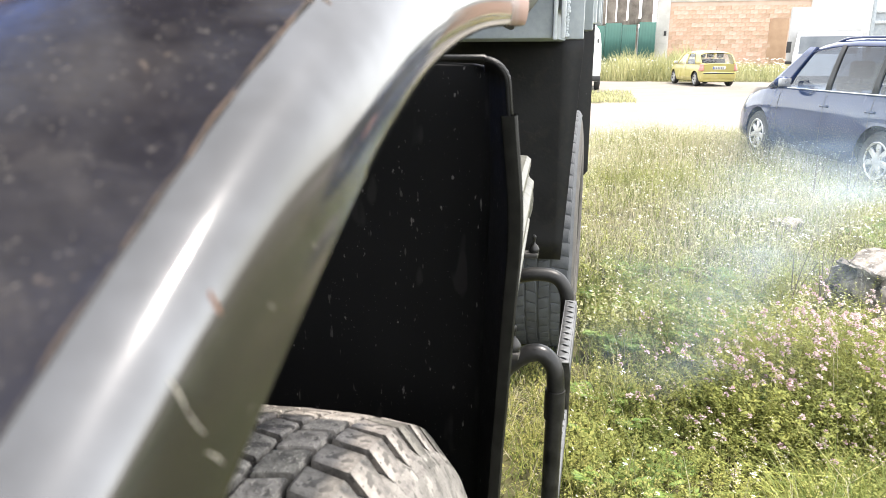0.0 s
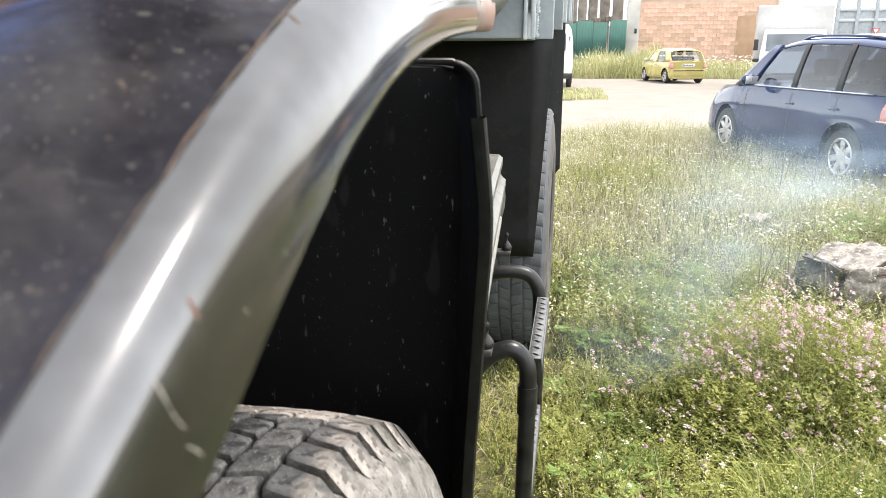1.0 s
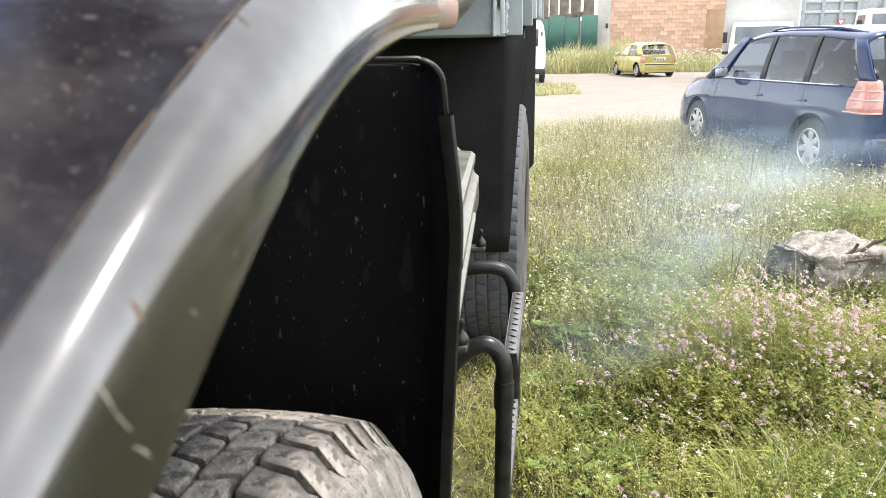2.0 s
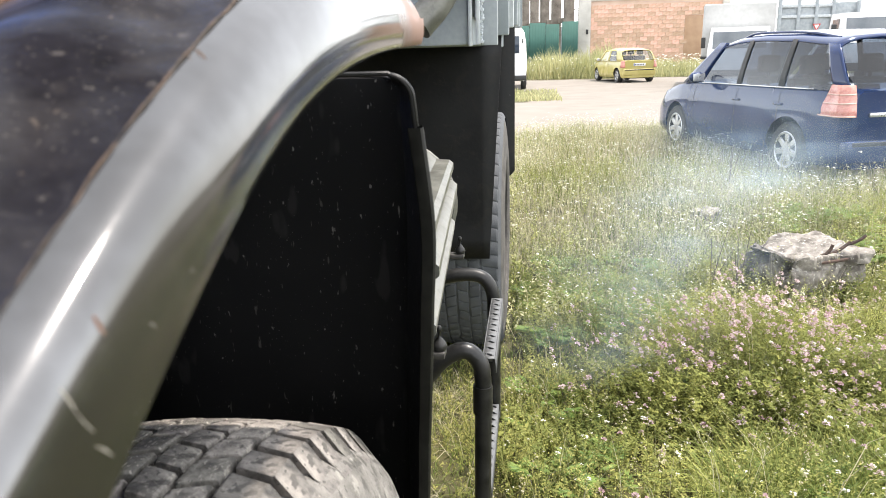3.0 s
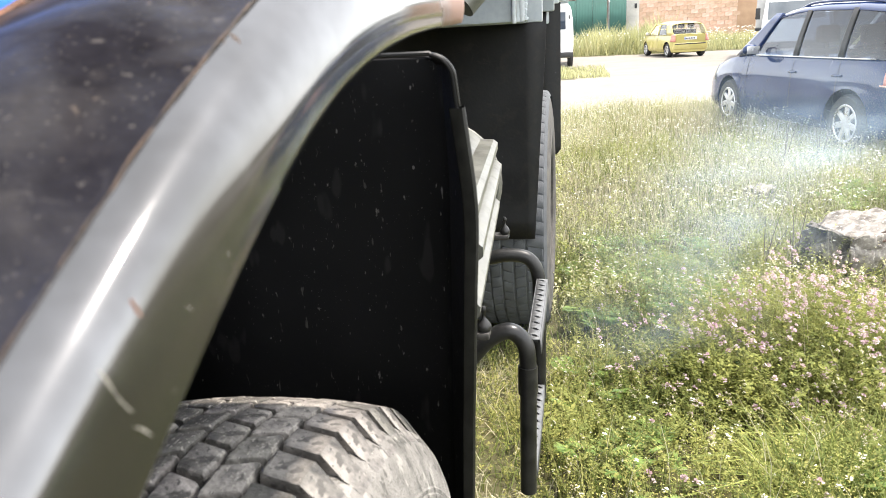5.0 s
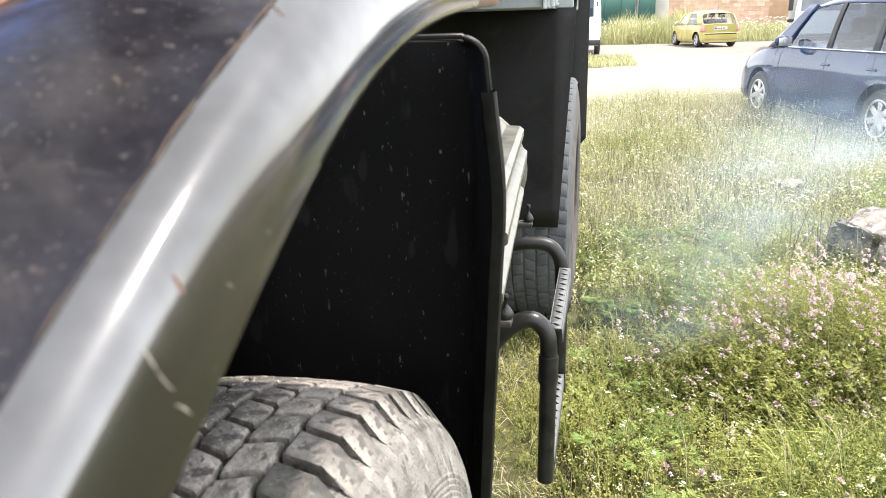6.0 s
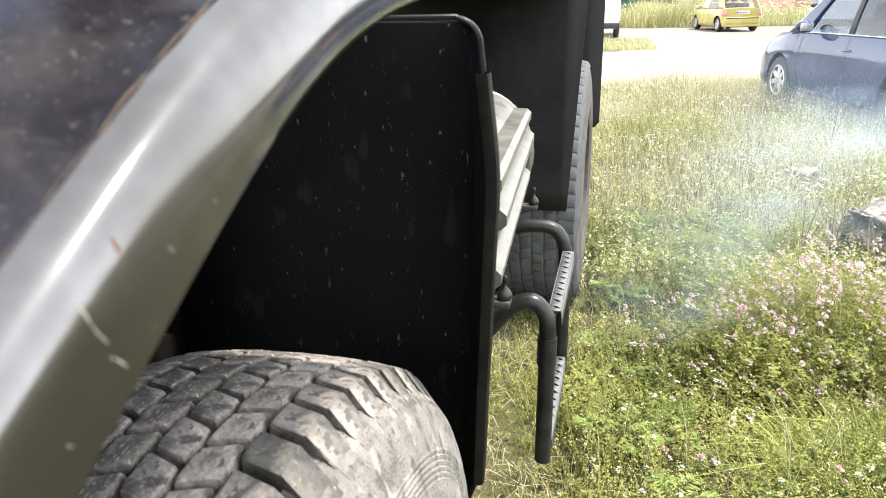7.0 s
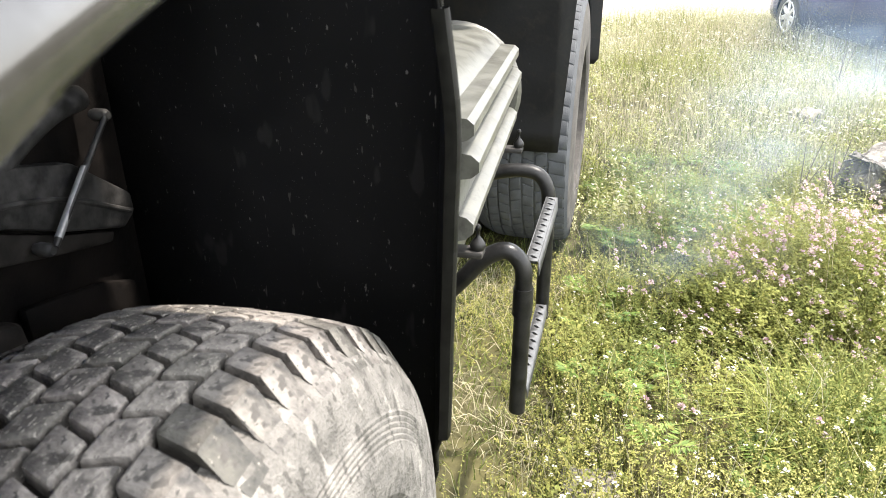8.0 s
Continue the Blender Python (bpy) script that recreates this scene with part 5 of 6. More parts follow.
def lorry(at, label, box_top, box_low, with_box=True):
    """Light lorry facing the meadow (front along -y)."""
    root = thing("box_lorry", at, label, "lorry", "parked lorries")

    def cab_at(z, k):
        f = max(0.0, (z - 1.25) / 0.75)
        w, yb = 0.98 - 0.08 * f, -0.75 + 0.22 * f
        return Vector(([-w, -w, -w * 0.95, w * 0.95, w, w][k], [0.75, yb + 0.08, yb, yb, yb + 0.08, 0.75][k], z))
    bm = grid(cab_at, lin(0.5, 1.25, 4) + lin(1.3, 1.95, 5) + [2.0], list(range(6)))
    bm.faces.new([v for v in bm.verts if abs(v.co.z - 2.0) < 1e-6])
    part("cab", bm, M_WHITE, root)

    def ws(x, z):
        f = (z - 1.25) / 0.75
        return Vector((x, -0.75 + 0.22 * f - 0.015, z))
    ob = part("windscreen", grid(ws, lin(-0.82, 0.82, 5), lin(1.32, 1.86, 4)), M_PANELGLASS, root)
    for sx in (-1, 1):
        part("side_window", grid(lambda y, z: Vector((sx * (0.995 - 0.107 * (z - 1.25)), y + (0.12 * (z - 1.35)), z)), lin(-0.4, 0.35, 3), lin(1.35, 1.84, 3)), M_PANELGLASS, root)
        part("mirror", box((sx * 1.12 - 0.07, -0.62, 1.35), (sx * 1.12 + 0.07, -0.57, 1.7), 0.015), M_PLASTIC, root)
        part("headlamp", box((sx * 0.72 - 0.14, -0.79, 0.72), (sx * 0.72 + 0.14, -0.73, 0.92), 0.02), M_CLEARLENS, root)
    part("front_bumper", box((-0.98, -0.85, 0.42), (0.98, -0.7, 0.64), 0.03), M_PLASTIC, root)
    part("chassis", box((-0.4, -0.5, 0.55), (0.4, 5.0, 0.78), 0.02), M_DARK, root)
    if with_box:
        bx = part("load_box", box((-1.17, 0.9, box_low), (1.17, 5.2, box_top), 0.05, 3), M_CANVAS, root, "grey-white tarpaulin load box")
        for k in range(8):
            y = 1.0 + k * 0.58
            part("box_rib", box((-1.185, y, box_low + 0.03), (-1.165, y + 0.05, box_top - 0.05), 0.006, 1), M_CANVAS, bx)
        part("box_sill", box((-1.2, 0.88, box_low - 0.09), (1.2, 5.22, box_low), 0.02), M_PLASTIC, bx)
    for y in (0.0, 3.8):
        for x in (-0.85, 0.85):
            w = lathe(bmesh.new(), [(-0.11, 0.2), (-0.11, 0.36), (-0.07, 0.4), (0.07, 0.4), (0.11, 0.36), (0.11, 0.2), (0.05, 0.18), (0.04, 0)], (x, y, 0.4), 32)
            part("wheel", w, M_PLASTIC, root)
    return root


M_PANELGLASS = mat("hazy_window_glass", (0.1, 0.115, 0.13), (0.16, 0.175, 0.19), 2, (0.06, 0.12), spec=0.5)
lorry(pose(7.45, 26.2, 0, 0, 0, -13), "white light lorry with a grey-white tarpaulin box", 2.82, 1.05)
lorry(pose(11.9, 26.8, 0, 0, 0, -8) @ Matrix.Diagonal((1.18, 1.18, 1.18, 1)), "white flat-nosed lorry parked before a grey crate", 2.3, 1.0, False)


def crate():
    root = thing("steel_crate", pose(14.6, 39.0, 0, 0, 0, 3), "tall grey steel frame crate with a red triangle sign", "crate")
    part("side_panel", box((-1.9, 0, 0.8), (0.6, 0.1, 3.1), 0.02), M_GREY, root)
    for x in (-2.0, -1.1, -0.25, 0.55, 1.75):
        part("post", box((x, -0.12, 0), (x + 0.16, 0.04, 3.9 if x < 0.8 else 3.35), 0.015), M_GREY, root)
    for z in (0.8, 2.6, 3.1, 3.76):
        part("rail", box((-2.0, -0.1, z), (0.7, 0.02, z + 0.14), 0.015), M_GREY2, root)
    part("side_bin", box((0.7, 0.1, 0.6), (1.85, 1.6, 3.3), 0.03), M_GREY, root)
    bm = bmesh.new()
    v = [bm.verts.new(p) for p in ((-0.32, -0.13, 2.3), (0.08, -0.13, 2.3), (-0.12, -0.13, 1.95))]
    bm.faces.new(v)
    bm.faces.ensure_lookup_table()
    ex = bmesh.ops.extrude_face_region(bm, geom=list(bm.faces))
    bmesh.ops.translate(bm, vec=(0, 0.02, 0), verts=[g for g in ex["geom"] if isinstance(g, bmesh.types.BMVert)])
    part("warning_triangle", bm, M_RED, root, "red and white warning triangle")
    bm = bmesh.new()
    v = [bm.verts.new(p) for p in ((-0.24, -0.135, 2.255), (0.0, -0.135, 2.255), (-0.12, -0.135, 2.045))]
    bm.faces.new(v)
    part("triangle_centre", bm, M_WHITE, root)
    part("exhaust_pole", add_tube(bmesh.new(), [(3.9, 0, 0), (3.9, 0, 3.9)], 0.1, 10), M_GREY2, root)


crate()


# ---- brick hall and concrete frame ----
def brick_hall():
    root = thing("brick_hall", (8.6, 50, 0), "unfinished orange clay-block wall in a concrete frame", "building", kind="")
    x0, x1, zt = -4.25, 4.05, 4.35
    wall = part("wall", box((x0, 0.0, 0), (x1, 0.35, zt), 0.0), M_MORTAR, root)
    rnd = random.Random(4)
    bw, bh = 0.46, 0.256

    def brick_mesh(w):
        me = bpy.data.meshes.new("brick")
        bm = box((0, 0, 0), (w, 0.09, bh - 0.012), 0.006, 1)
        bm.to_mesh(me)
        bm.free()
        me.materials.append(M_BRICK)
        return me
    full, short = brick_mesh(bw - 0.014), brick_mesh(bw / 2 - 0.014)
    for r in range(int(zt / bh)):
        xx = x0 + (0 if r % 2 else bw / 2)
        if not r % 2:
            ob = link("brick", short, wall)
            ob.location = (x0, rnd.uniform(-0.03, -0.01), r * bh + 0.006)
        while xx + bw <= x1 + 0.01:
            if not (1.75 < xx + bw / 2 < 2.9 and r * bh < 3.3):
                ob = link("brick", full, wall)
                ob.location = (xx, rnd.uniform(-0.03, -0.01), r * bh + 0.006)
            xx += bw
    part("blocked_door", box((1.76, -0.02, 0), (2.88, 0.1, 3.3), 0.01), M_DOORBOARD, root, "brown boarded doorway")
    part("beam", box((x0, -0.06, zt), (x1, 0.4, zt + 0.72), 0.02), M_CONC, root, "grey concrete ring beam")
    part("corner_column", box((x0 - 0.8, -0.15, 0), (x0, 0.45, 7.4), 0.03), M_CONC, root)
    part("corner_column", box((x1, -0.15, 0), (x1 + 0.45, 0.45, 7.4), 0.03), M_CONC, root)
    for x in (-2.9, -1.4, 0.1, 1.6, 2.3):
        part("mullion", box((x, 0.0, zt + 0.72), (x + 0.3, 0.3, 7.0), 0.02), M_CONC, root)
    part("upper_beam", box((x0, -0.06, 6.9), (x1, 0.4, 7.4), 0.02), M_CONC, root)
    part("junction_box", box((x0 - 0.3, -0.2, 2.3), (x0 - 0.15, -0.15, 2.6), 0.01), M_PLASTIC, root)


M_DOORBOARD = mat("brown_boarding", (0.34, 0.21, 0.13), (0.42, 0.28, 0.18), 2, (0.7, 0.9), bump=0.2)
brick_hall()


def frame_hall():
    """Open precast frame running away at an angle beside the brick hall."""
    root = thing("unfinished_hall", pose(3.1, 52, 0, 0, 0, 14), "bare precast concrete frame of an unfinished hall", "building")
    for k in range(13):
        y = k * 3.2
        for x in (0.0, -8.4):
            bm = box((x - 0.32, y, 0), (x + 0.32, y + 0.5, 8.6), 0.02)
            g = [bm.verts.new(p) for p in ((x - 0.3, y + 0.1, 5.2), (x - 0.7, y + 0.1, 5.6), (x - 0.7, y + 0.1, 6.0), (x - 0.3, y + 0.1, 6.0))]
            h = [bm.verts.new(v.co + Vector((0, 0.35, 0))) for v in g]
            bm.faces.new(g)
            bm.faces.new(h[::-1])
            for i in range(4):
                bm.faces.new((g[i], h[i], h[(i + 1) % 4], g[(i + 1) % 4]))
            part("column", bm, M_CONC_SHADE, root, "bare column with a bracket")
        part("cross_beam", box((-8.6, y + 0.05, 7.6), (0.2, y + 0.45, 8.4), 0.02), M_CONC_SHADE, root)
        part("wall_rail", box((0.05, y + 0.5, 3.2), (0.3, y + 3.2, 3.55), 0.02), M_CONC_SHADE, root)
    for x in (-0.2, -8.0):
        part("crane_beam", box((x - 0.6, -0.7, 6.0), (x - 0.05, 41, 6.65), 0.03), M_CONC_SHADE, root, "long grey crane beam on the brackets")
    for k in range(11):
        part("far_post", box((-8.6 + k * 0.85, 42.0, 0), (-8.25 + k * 0.85, 42.4, 8.4), 0.02), M_CONC_SHADE, root)
    for z in (1.6, 3.4, 5.2, 7.0):
        part("far_rail", box((-8.7, 41.7, z), (0.4, 42.1, z + 0.4), 0.02), M_CONC_SHADE, root)
    for k in range(10):
        part("wall_post", box((-8.0 + k * 0.82, 19.0, 0), (-7.75 + k * 0.82, 19.3, 8.4), 0.02), M_CONC_SHADE, root)
    for z in (2.4, 4.3, 6.7):
        part("wall_beam", box((-8.2, 18.8, z), (-0.3, 19.1, z + 0.35), 0.02), M_CONC_SHADE, root)


frame_hall()


def fence():
    root = thing("sheet_fence", (0, 49.2, 0), "green sheet metal fence with pale gaps", "fence")
    x = -7.0
    k = 0
    while x < 3.2:
        w = 1.05
        def at(s, z, x=x):
            return Vector((x + s * w, 0.008 * math.sin(s * 60) - 0.02 * k % 2, z))
        ob = part("sheet", grid(at, lin(0, 0.99 if k % 4 else 0.84, 16), [0.15, 2.9 + 0.12 * (k % 2) + 0.02 * (x + 3)]), M_FENCE, root)
        md = ob.modifiers.new("thick", "SOLIDIFY")
        md.thickness = 0.01
        part("post", box((x - 0.05, 0.06, 0), (x + 0.05, 0.16, 2.8), 0.01), M_GREY2, root)
        x += w
        k += 1


fence()


# ---- broken concrete block in the weeds ----
M_REBAR = mat("rusty_rebar", (0.03, 0.021, 0.017), (0.09, 0.055, 0.042), 60, (0.8, 0.95), bump=0.6, bscale=200)


def rubble(name, at, size, seed, label, bars=(), rough=1.0, blocky=False):
    root = thing(name, at, label, "rubble")
    bm = bmesh.new()
    add_box(bm, (-0.5, -0.5, 0), (0.5, 0.5, 1), 0.04 if blocky else 0.12, 2)
    bmesh.ops.subdivide_edges(bm, edges=list(bm.edges), cuts=19 if blocky else 7, use_grid_fill=True)
    bm.normal_update()
    for v in bm.verts:
        p = Vector((v.co.x * size[0], v.co.y * size[1], v.co.z * size[2])) * 8
        n = noise.noise(p * 0.5 + Vector((seed, 0, 0))) * 0.16 + noise.noise(p * 1.4 + Vector((0, seed, 0))) * 0.08 + noise.noise(p * 3.5 + Vector((0, seed, 3))) * 0.06
        if blocky:
            n = n * 0.5 + 0.05 * abs(noise.noise(p * 2.2 + Vector((seed, 4, 0)))) - 0.03
            n -= 0.1 * math.exp(-((v.co.z - 0.4 - 0.05 * math.sin(v.co.x * 6)) / 0.03) ** 2)       # a crack round its foot
            if v.co.x < -0.3:                                                                        # broken end with deep hollows
                for cy, cz, wy, wz, dp in ((0.22, 0.78, 0.13, 0.12, 0.26), (-0.26, 0.74, 0.1, 0.1, 0.24), (0.05, 0.35, 0.12, 0.14, 0.16), (0.36, 0.4, 0.08, 0.2, 0.16)):
                    n -= dp * math.exp(-(((v.co.y - cy) / wy) ** 2 + ((v.co.z - cz) / wz) ** 2)) * min(1.0, (-0.3 - v.co.x) / 0.15)
            if v.co.z > 0.8:
                n += 0.1 * v.co.x + 0.05 * math.sin(v.co.x * 9 + v.co.y * 4)
        v.co += (v.normal if blocky else v.co.normalized()) * n * rough
        v.co = Vector((v.co.x * size[0], v.co.y * size[1], v.co.z * size[2] - 0.03))
    part("block", bm, M_ROCK, root, deg=30)
    for b in bars:
        part("rebar", add_tube(bmesh.new(), bend(b, 5), 0.0095, 8), M_REBAR, root, "rusty bent reinforcing bar")
    return root


rubble("concrete_block", pose(2.13, 4.5, -0.02, 0, 0, 20), (0.52, 0.46, 0.37), 3.0, "broken pale concrete block with rusty bars among weeds",
       [[(-0.13, -0.19, 0.325), (-0.06, -0.21, 0.335), (-0.02, -0.215, 0.36), (0.0, -0.215, 0.395)], [(0.0, -0.19, 0.33), (0.06, -0.2, 0.355), (0.12, -0.21, 0.4)], [(-0.12, -0.232, 0.3), (0.0, -0.235, 0.302), (0.11, -0.23, 0.308)], [(0.18, -0.1, 0.34), (0.24, -0.14, 0.38), (0.28, -0.15, 0.41)]], blocky=True)
rubble("stone", pose(1.95, 6.2, 0, 0, 0, 40), (0.22, 0.18, 0.2), 8.0, "small pale stone lying in the grass")
rubble("stone", pose(0.56, 1.86, 0, 0, 0, 10), (0.16, 0.12, 0.07), 5.0, "pale stone half hidden in the grass")


def dry_weed(at, h, seed):
    """A few bare brown stems from one root."""
    rnd = random.Random(seed)
    root = thing("dry_weed", at, "bare brown dry weed stems in the grass", "weed", "dry weeds")
    for k in range(3):
        a1, l = rnd.uniform(0, math.tau), rnd.uniform(0.03, 0.12)
        hh = h * rnd.uniform(0.7, 1.0)
        part("stem", add_tube(bmesh.new(), bend([(0, 0, 0), (l * 0.4 * math.cos(a1), l * 0.4 * math.sin(a1), hh * 0.5), (l * math.cos(a1), l * math.sin(a1), hh)], 5), 0.004, 6, r2=0.0015), M_BARK, root)


dry_weed((1.72, 4.35, 0), 0.46, 1)
dry_weed((1.6, 4.5, 0), 0.42, 2)
dry_weed((2.75, 7.4, 0), 0.7, 3)
dry_weed((2.5, 7.6, 0), 0.6, 4)

# ---- meadow plants ----
rng = np.random.default_rng(7)


def plant_z(x, y):
    return 0.02 * np.sin(x * 1.1 + 0.4) * np.cos(y * 0.9) - 0.005


def fbm(x, y, s, seed):
    """Cheap smooth noise from summed sines, 0 to 1."""
    r = np.random.default_rng(seed)
    v = np.zeros_like(x)
    for k in range(6):
        a1, f, p = r.uniform(0, math.tau), s * (0.6 + 0.5 * k), r.uniform(0, math.tau)
        v += np.sin((x * math.cos(a1) + y * math.sin(a1)) * f + p) / (1 + 0.5 * k)
    return 0.5 + v / 5.0


def on_meadow(x, y):
    edge = 12.9 + 0.45 * x + 0.9 * (fbm(x, y, 1.1, 5) - 0.5)
    return y < edge


def bump_at(x, y, cx, cy, sx, sy):
    return np.exp(-((x - cx) ** 2 / sx + (y - cy) ** 2 / sy))


def mound(x, y):
    """Height of the growth: a flowering hump and tussocks with hollows between, low and trodden beside the truck."""
    h = 0.05 + 0.16 * np.clip(fbm(x, y, 2.6, 11), 0, 1) ** 1.5 + 0.1 * np.clip(fbm(x, y, 7.0, 12), 0, 1) ** 1.3
    h += 0.28 * bump_at(x, y, 1.5, 2.95, 0.24, 0.17) + 0.13 * bump_at(x, y, 0.85, 2.2, 0.04, 0.04) + 0.12 * bump_at(x, y, 0.6, 2.1, 0.02, 0.02)
    h += 0.05 * bump_at(x, y, 2.3, 3.5, 0.5, 0.6) + 0.24 * bump_at(x, y, 2.85, 5.5, 0.35, 0.5) + 0.14 * bump_at(x, y, 1.25, 2.2, 0.04, 0.05)
    h *= np.clip(0.45 + 1.1 * fbm(x, y, 11.0, 13), 0.4, 1.35)
    h *= 1 - 0.7 * bump_at(x, y, 1.95, 3.98, 0.16, 0.08)
    h *= 1 - 0.65 * bump_at(x, y, 0.7, 2.62, 0.03, 0.015) - 0.5 * bump_at(x, y, 1.08, 2.55, 0.012, 0.012)
    return h * np.clip((x - 0.1) / 0.55 + 0.25, 0.25, 1.0)


def scatter(n, xr, yr, keep=None, power=1.0, clump=0.0, seed=1):
    x = rng.uniform(*xr, n)
    y = yr[0] + (yr[1] - yr[0]) * rng.uniform(0, 1, n) ** power
    ok = on_meadow(x, y)
    if clump:
        ok &= rng.uniform(0, 1, n) < (fbm(x, y, 3.2, seed) - 0.5) * clump + 0.6
    if keep is not None:
        ok &= keep(x, y)
    return x[ok], y[ok]


def blades(n, xr, yr, hgt, wid, keep=None, lean=0.35, power=1.6, clump=0.0, seed=1):
    """Bent, tapering blades: five corners, three triangles each."""
    x, y = scatter(n, xr, yr, keep, power, clump, seed)
    n = len(x)
    h = hgt(x, y) * rng.uniform(0.5, 1.35, n)
    a1 = rng.uniform(0, math.tau, n)
    l = rng.normal(0, lean, (n, 2))
    w = wid * rng.uniform(0.6, 1.4, n)
    side = np.stack([np.cos(a1), np.sin(a1), 0 * a1], 1) * w[:, None]
    base = np.stack([x, y, plant_z(x, y) - 0.01], 1)
    m = base + np.stack([l[:, 0] * h * 0.35, l[:, 1] * h * 0.35, h * 0.6], 1)
    tip = base + np.stack([l[:, 0] * h, l[:, 1] * h, h * np.clip(1 - 0.3 * np.hypot(l[:, 0], l[:, 1]), 0.2, 1)], 1)
    return np.stack([base - side, base + side, m + side * 0.75, m - side * 0.75, tip], 1)


BL = [(0, 1, 2), (0, 2, 3), (3, 2, 4)]
LF = [(0, 1, 2), (0, 2, 3)]


def sprigs(n, xr, yr, hgt, leaves, size, keep=None, power=1.4, lean=0.3, clump=1.5, seed=3, start=0.2):
    """Leafy stems: a thin bent stalk with small narrow leaves all the way up it."""
    x, y = scatter(n, xr, yr, keep, power, clump, seed)
    n = len(x)
    h = hgt(x, y) * rng.uniform(0.6, 1.3, n)
    l = rng.normal(0, lean, (n, 2))
    base = np.stack([x, y, plant_z(x, y)], 1)
    stalk, leaf = [], []

    def along(t):
        return base + np.stack([l[:, 0] * h * t * t, l[:, 1] * h * t * t, h * t * (1 - 0.12 * t)], 1)
    a1 = rng.uniform(0, math.tau, n)
    w = np.stack([np.cos(a1), np.sin(a1), 0 * a1], 1) * 0.0011
    stalk.append(np.stack([base - w, base + w, along(0.55) + w, along(0.55) - w, along(1.0)], 1))
    for k in range(leaves):
        t = start + (1 - start) * (k + rng.uniform(0, 1, n)) / leaves
        c = along(t)
        an, up = rng.uniform(0, math.tau, n), rng.uniform(-0.35, 0.7, n)
        s = size * rng.uniform(0.6, 1.4, n) * (1.15 - 0.5 * t)
        d = np.stack([np.cos(an) * np.cos(up), np.sin(an) * np.cos(up), np.sin(up)], 1) * s[:, None]
        q = np.stack([-np.sin(an), np.cos(an), rng.uniform(-0.5, 0.5, n)], 1) * (s * 0.23)[:, None]
        leaf.append(np.stack([c, c + d * 0.5 + q, c + d, c + d * 0.5 - q], 1))
    return np.concatenate(stalk), np.concatenate(leaf), along(1.0)


far_h = lambda x, y: 0.13 + 0.14 * fbm(x, y, 1.4, 3)
v1 = blades(15000, (-0.9, 4.2), (1.2, 7.0), lambda x, y: mound(x, y) * 0.8, 0.0019, clump=1.6, seed=4)
tuft = lambda x, y: (bump_at(x, y, 1.3, 2.12, 0.05, 0.05) + bump_at(x, y, 1.85, 2.3, 0.05, 0.05)) > 0.35
v1b = blades(50000, (0.4, 2.6), (1.5, 4.6), lambda x, y: 0.3 + 0 * x, 0.0026, keep=tuft, lean=0.75, power=1.0)
v2 = blades(52000, (-1.5, 9.0), (4.5, 17.5), far_h, 0.0032, power=1.1, clump=1.2, seed=6)
v1c = blades(15000, (-0.9, 0.7), (1.2, 4.0), lambda x, y: 0.09 + 0 * x, 0.0017, lean=0.8, power=1.0, clump=1.5, seed=34)
v6 = blades(60000, (-9, 11), (-8, 1.4), lambda x, y: 0.12 + 0.14 * fbm(x, y, 1.4, 3), 0.007, power=1.0)
v8 = blades(26000, (3.6, 10), (1.2, 7), lambda x, y: 0.12 + 0.16 * fbm(x, y, 1.4, 3), 0.006, power=1.0)
v7 = blades(16000, (-12, -0.9), (1.4, 14), lambda x, y: 0.16 + 0 * x, 0.006, power=1.0)
soup("meadow_grass", np.concatenate([v1, v1b, v1c, v2[::2], v6, v7, v8]), BL, M_BLADE, "thick green meadow grass", "grass")
v3 = blades(13000, (-0.9, 0.62), (1.2, 3.2), lambda x, y: 0.085 + 0 * x, 0.0019, lean=1.0, power=1.0, clump=2.0, seed=33)
v4 = blades(6500, (0.2, 4.5), (1.5, 8.0), lambda x, y: mound(x, y) * 1.15 + 0.08, 0.0011, clump=2.0, seed=21)
v5 = blades(52000, (-1.0, 9.0), (5.0, 17.5), lambda x, y: far_h(x, y) * 1.35 + 0.04, 0.0017, power=1.15, clump=1.6, seed=9)
soup("dry_grass", np.concatenate([v3, v4, v5, v2[1::2]]), BL, M_DRY, "straw-coloured dry grass stalks", "grass")

away = lambda x, y: x > 0.42 + 0.12 * (fbm(x, y, 6, 2) - 0.5)
s1, f1, _ = sprigs(15000, (0.2, 3.4), (1.45, 4.6), lambda x, y: mound(x, y) * 1.05 + 0.02, 34, 0.0145, keep=away)
in_patch = lambda x, y: away(x, y) & ((fbm(x, y, 4.5, 77) > 0.58) | (y + 0.25 * x < 2.5 + 0.5 * (fbm(x, y, 6, 78) - 0.5)))
s2, f2, tops = sprigs(8000, (0.3, 3.2), (1.4, 4.4), lambda x, y: mound(x, y) * 1.2 + 0.07, 18, 0.0105, lean=0.22, seed=15, keep=in_patch)
s3, f3, _ = sprigs(9000, (0.0, 5.5), (4.2, 9.0), lambda x, y: mound(x, y) * 1.1 + 0.05, 16, 0.024, seed=17)
s4, f4, _ = sprigs(3200, (0.35, 3.0), (1.4, 4.6), lambda x, y: mound(x, y) * 0.85 + 0.03, 14, 0.03, seed=27, keep=away)
s5, f5, tops5 = sprigs(19000, (-0.3, 8.0), (3.7, 14.0), lambda x, y: far_h(x, y) * 1.25 + 0.03, 12, 0.025, seed=51, power=1.25, clump=1.0)
s6, f6, tops6 = sprigs(3000, (0.35, 3.4), (1.5, 4.4), lambda x, y: mound(x, y) * 1.1 + 0.05, 20, 0.012, seed=52, keep=in_patch, clump=3.0)
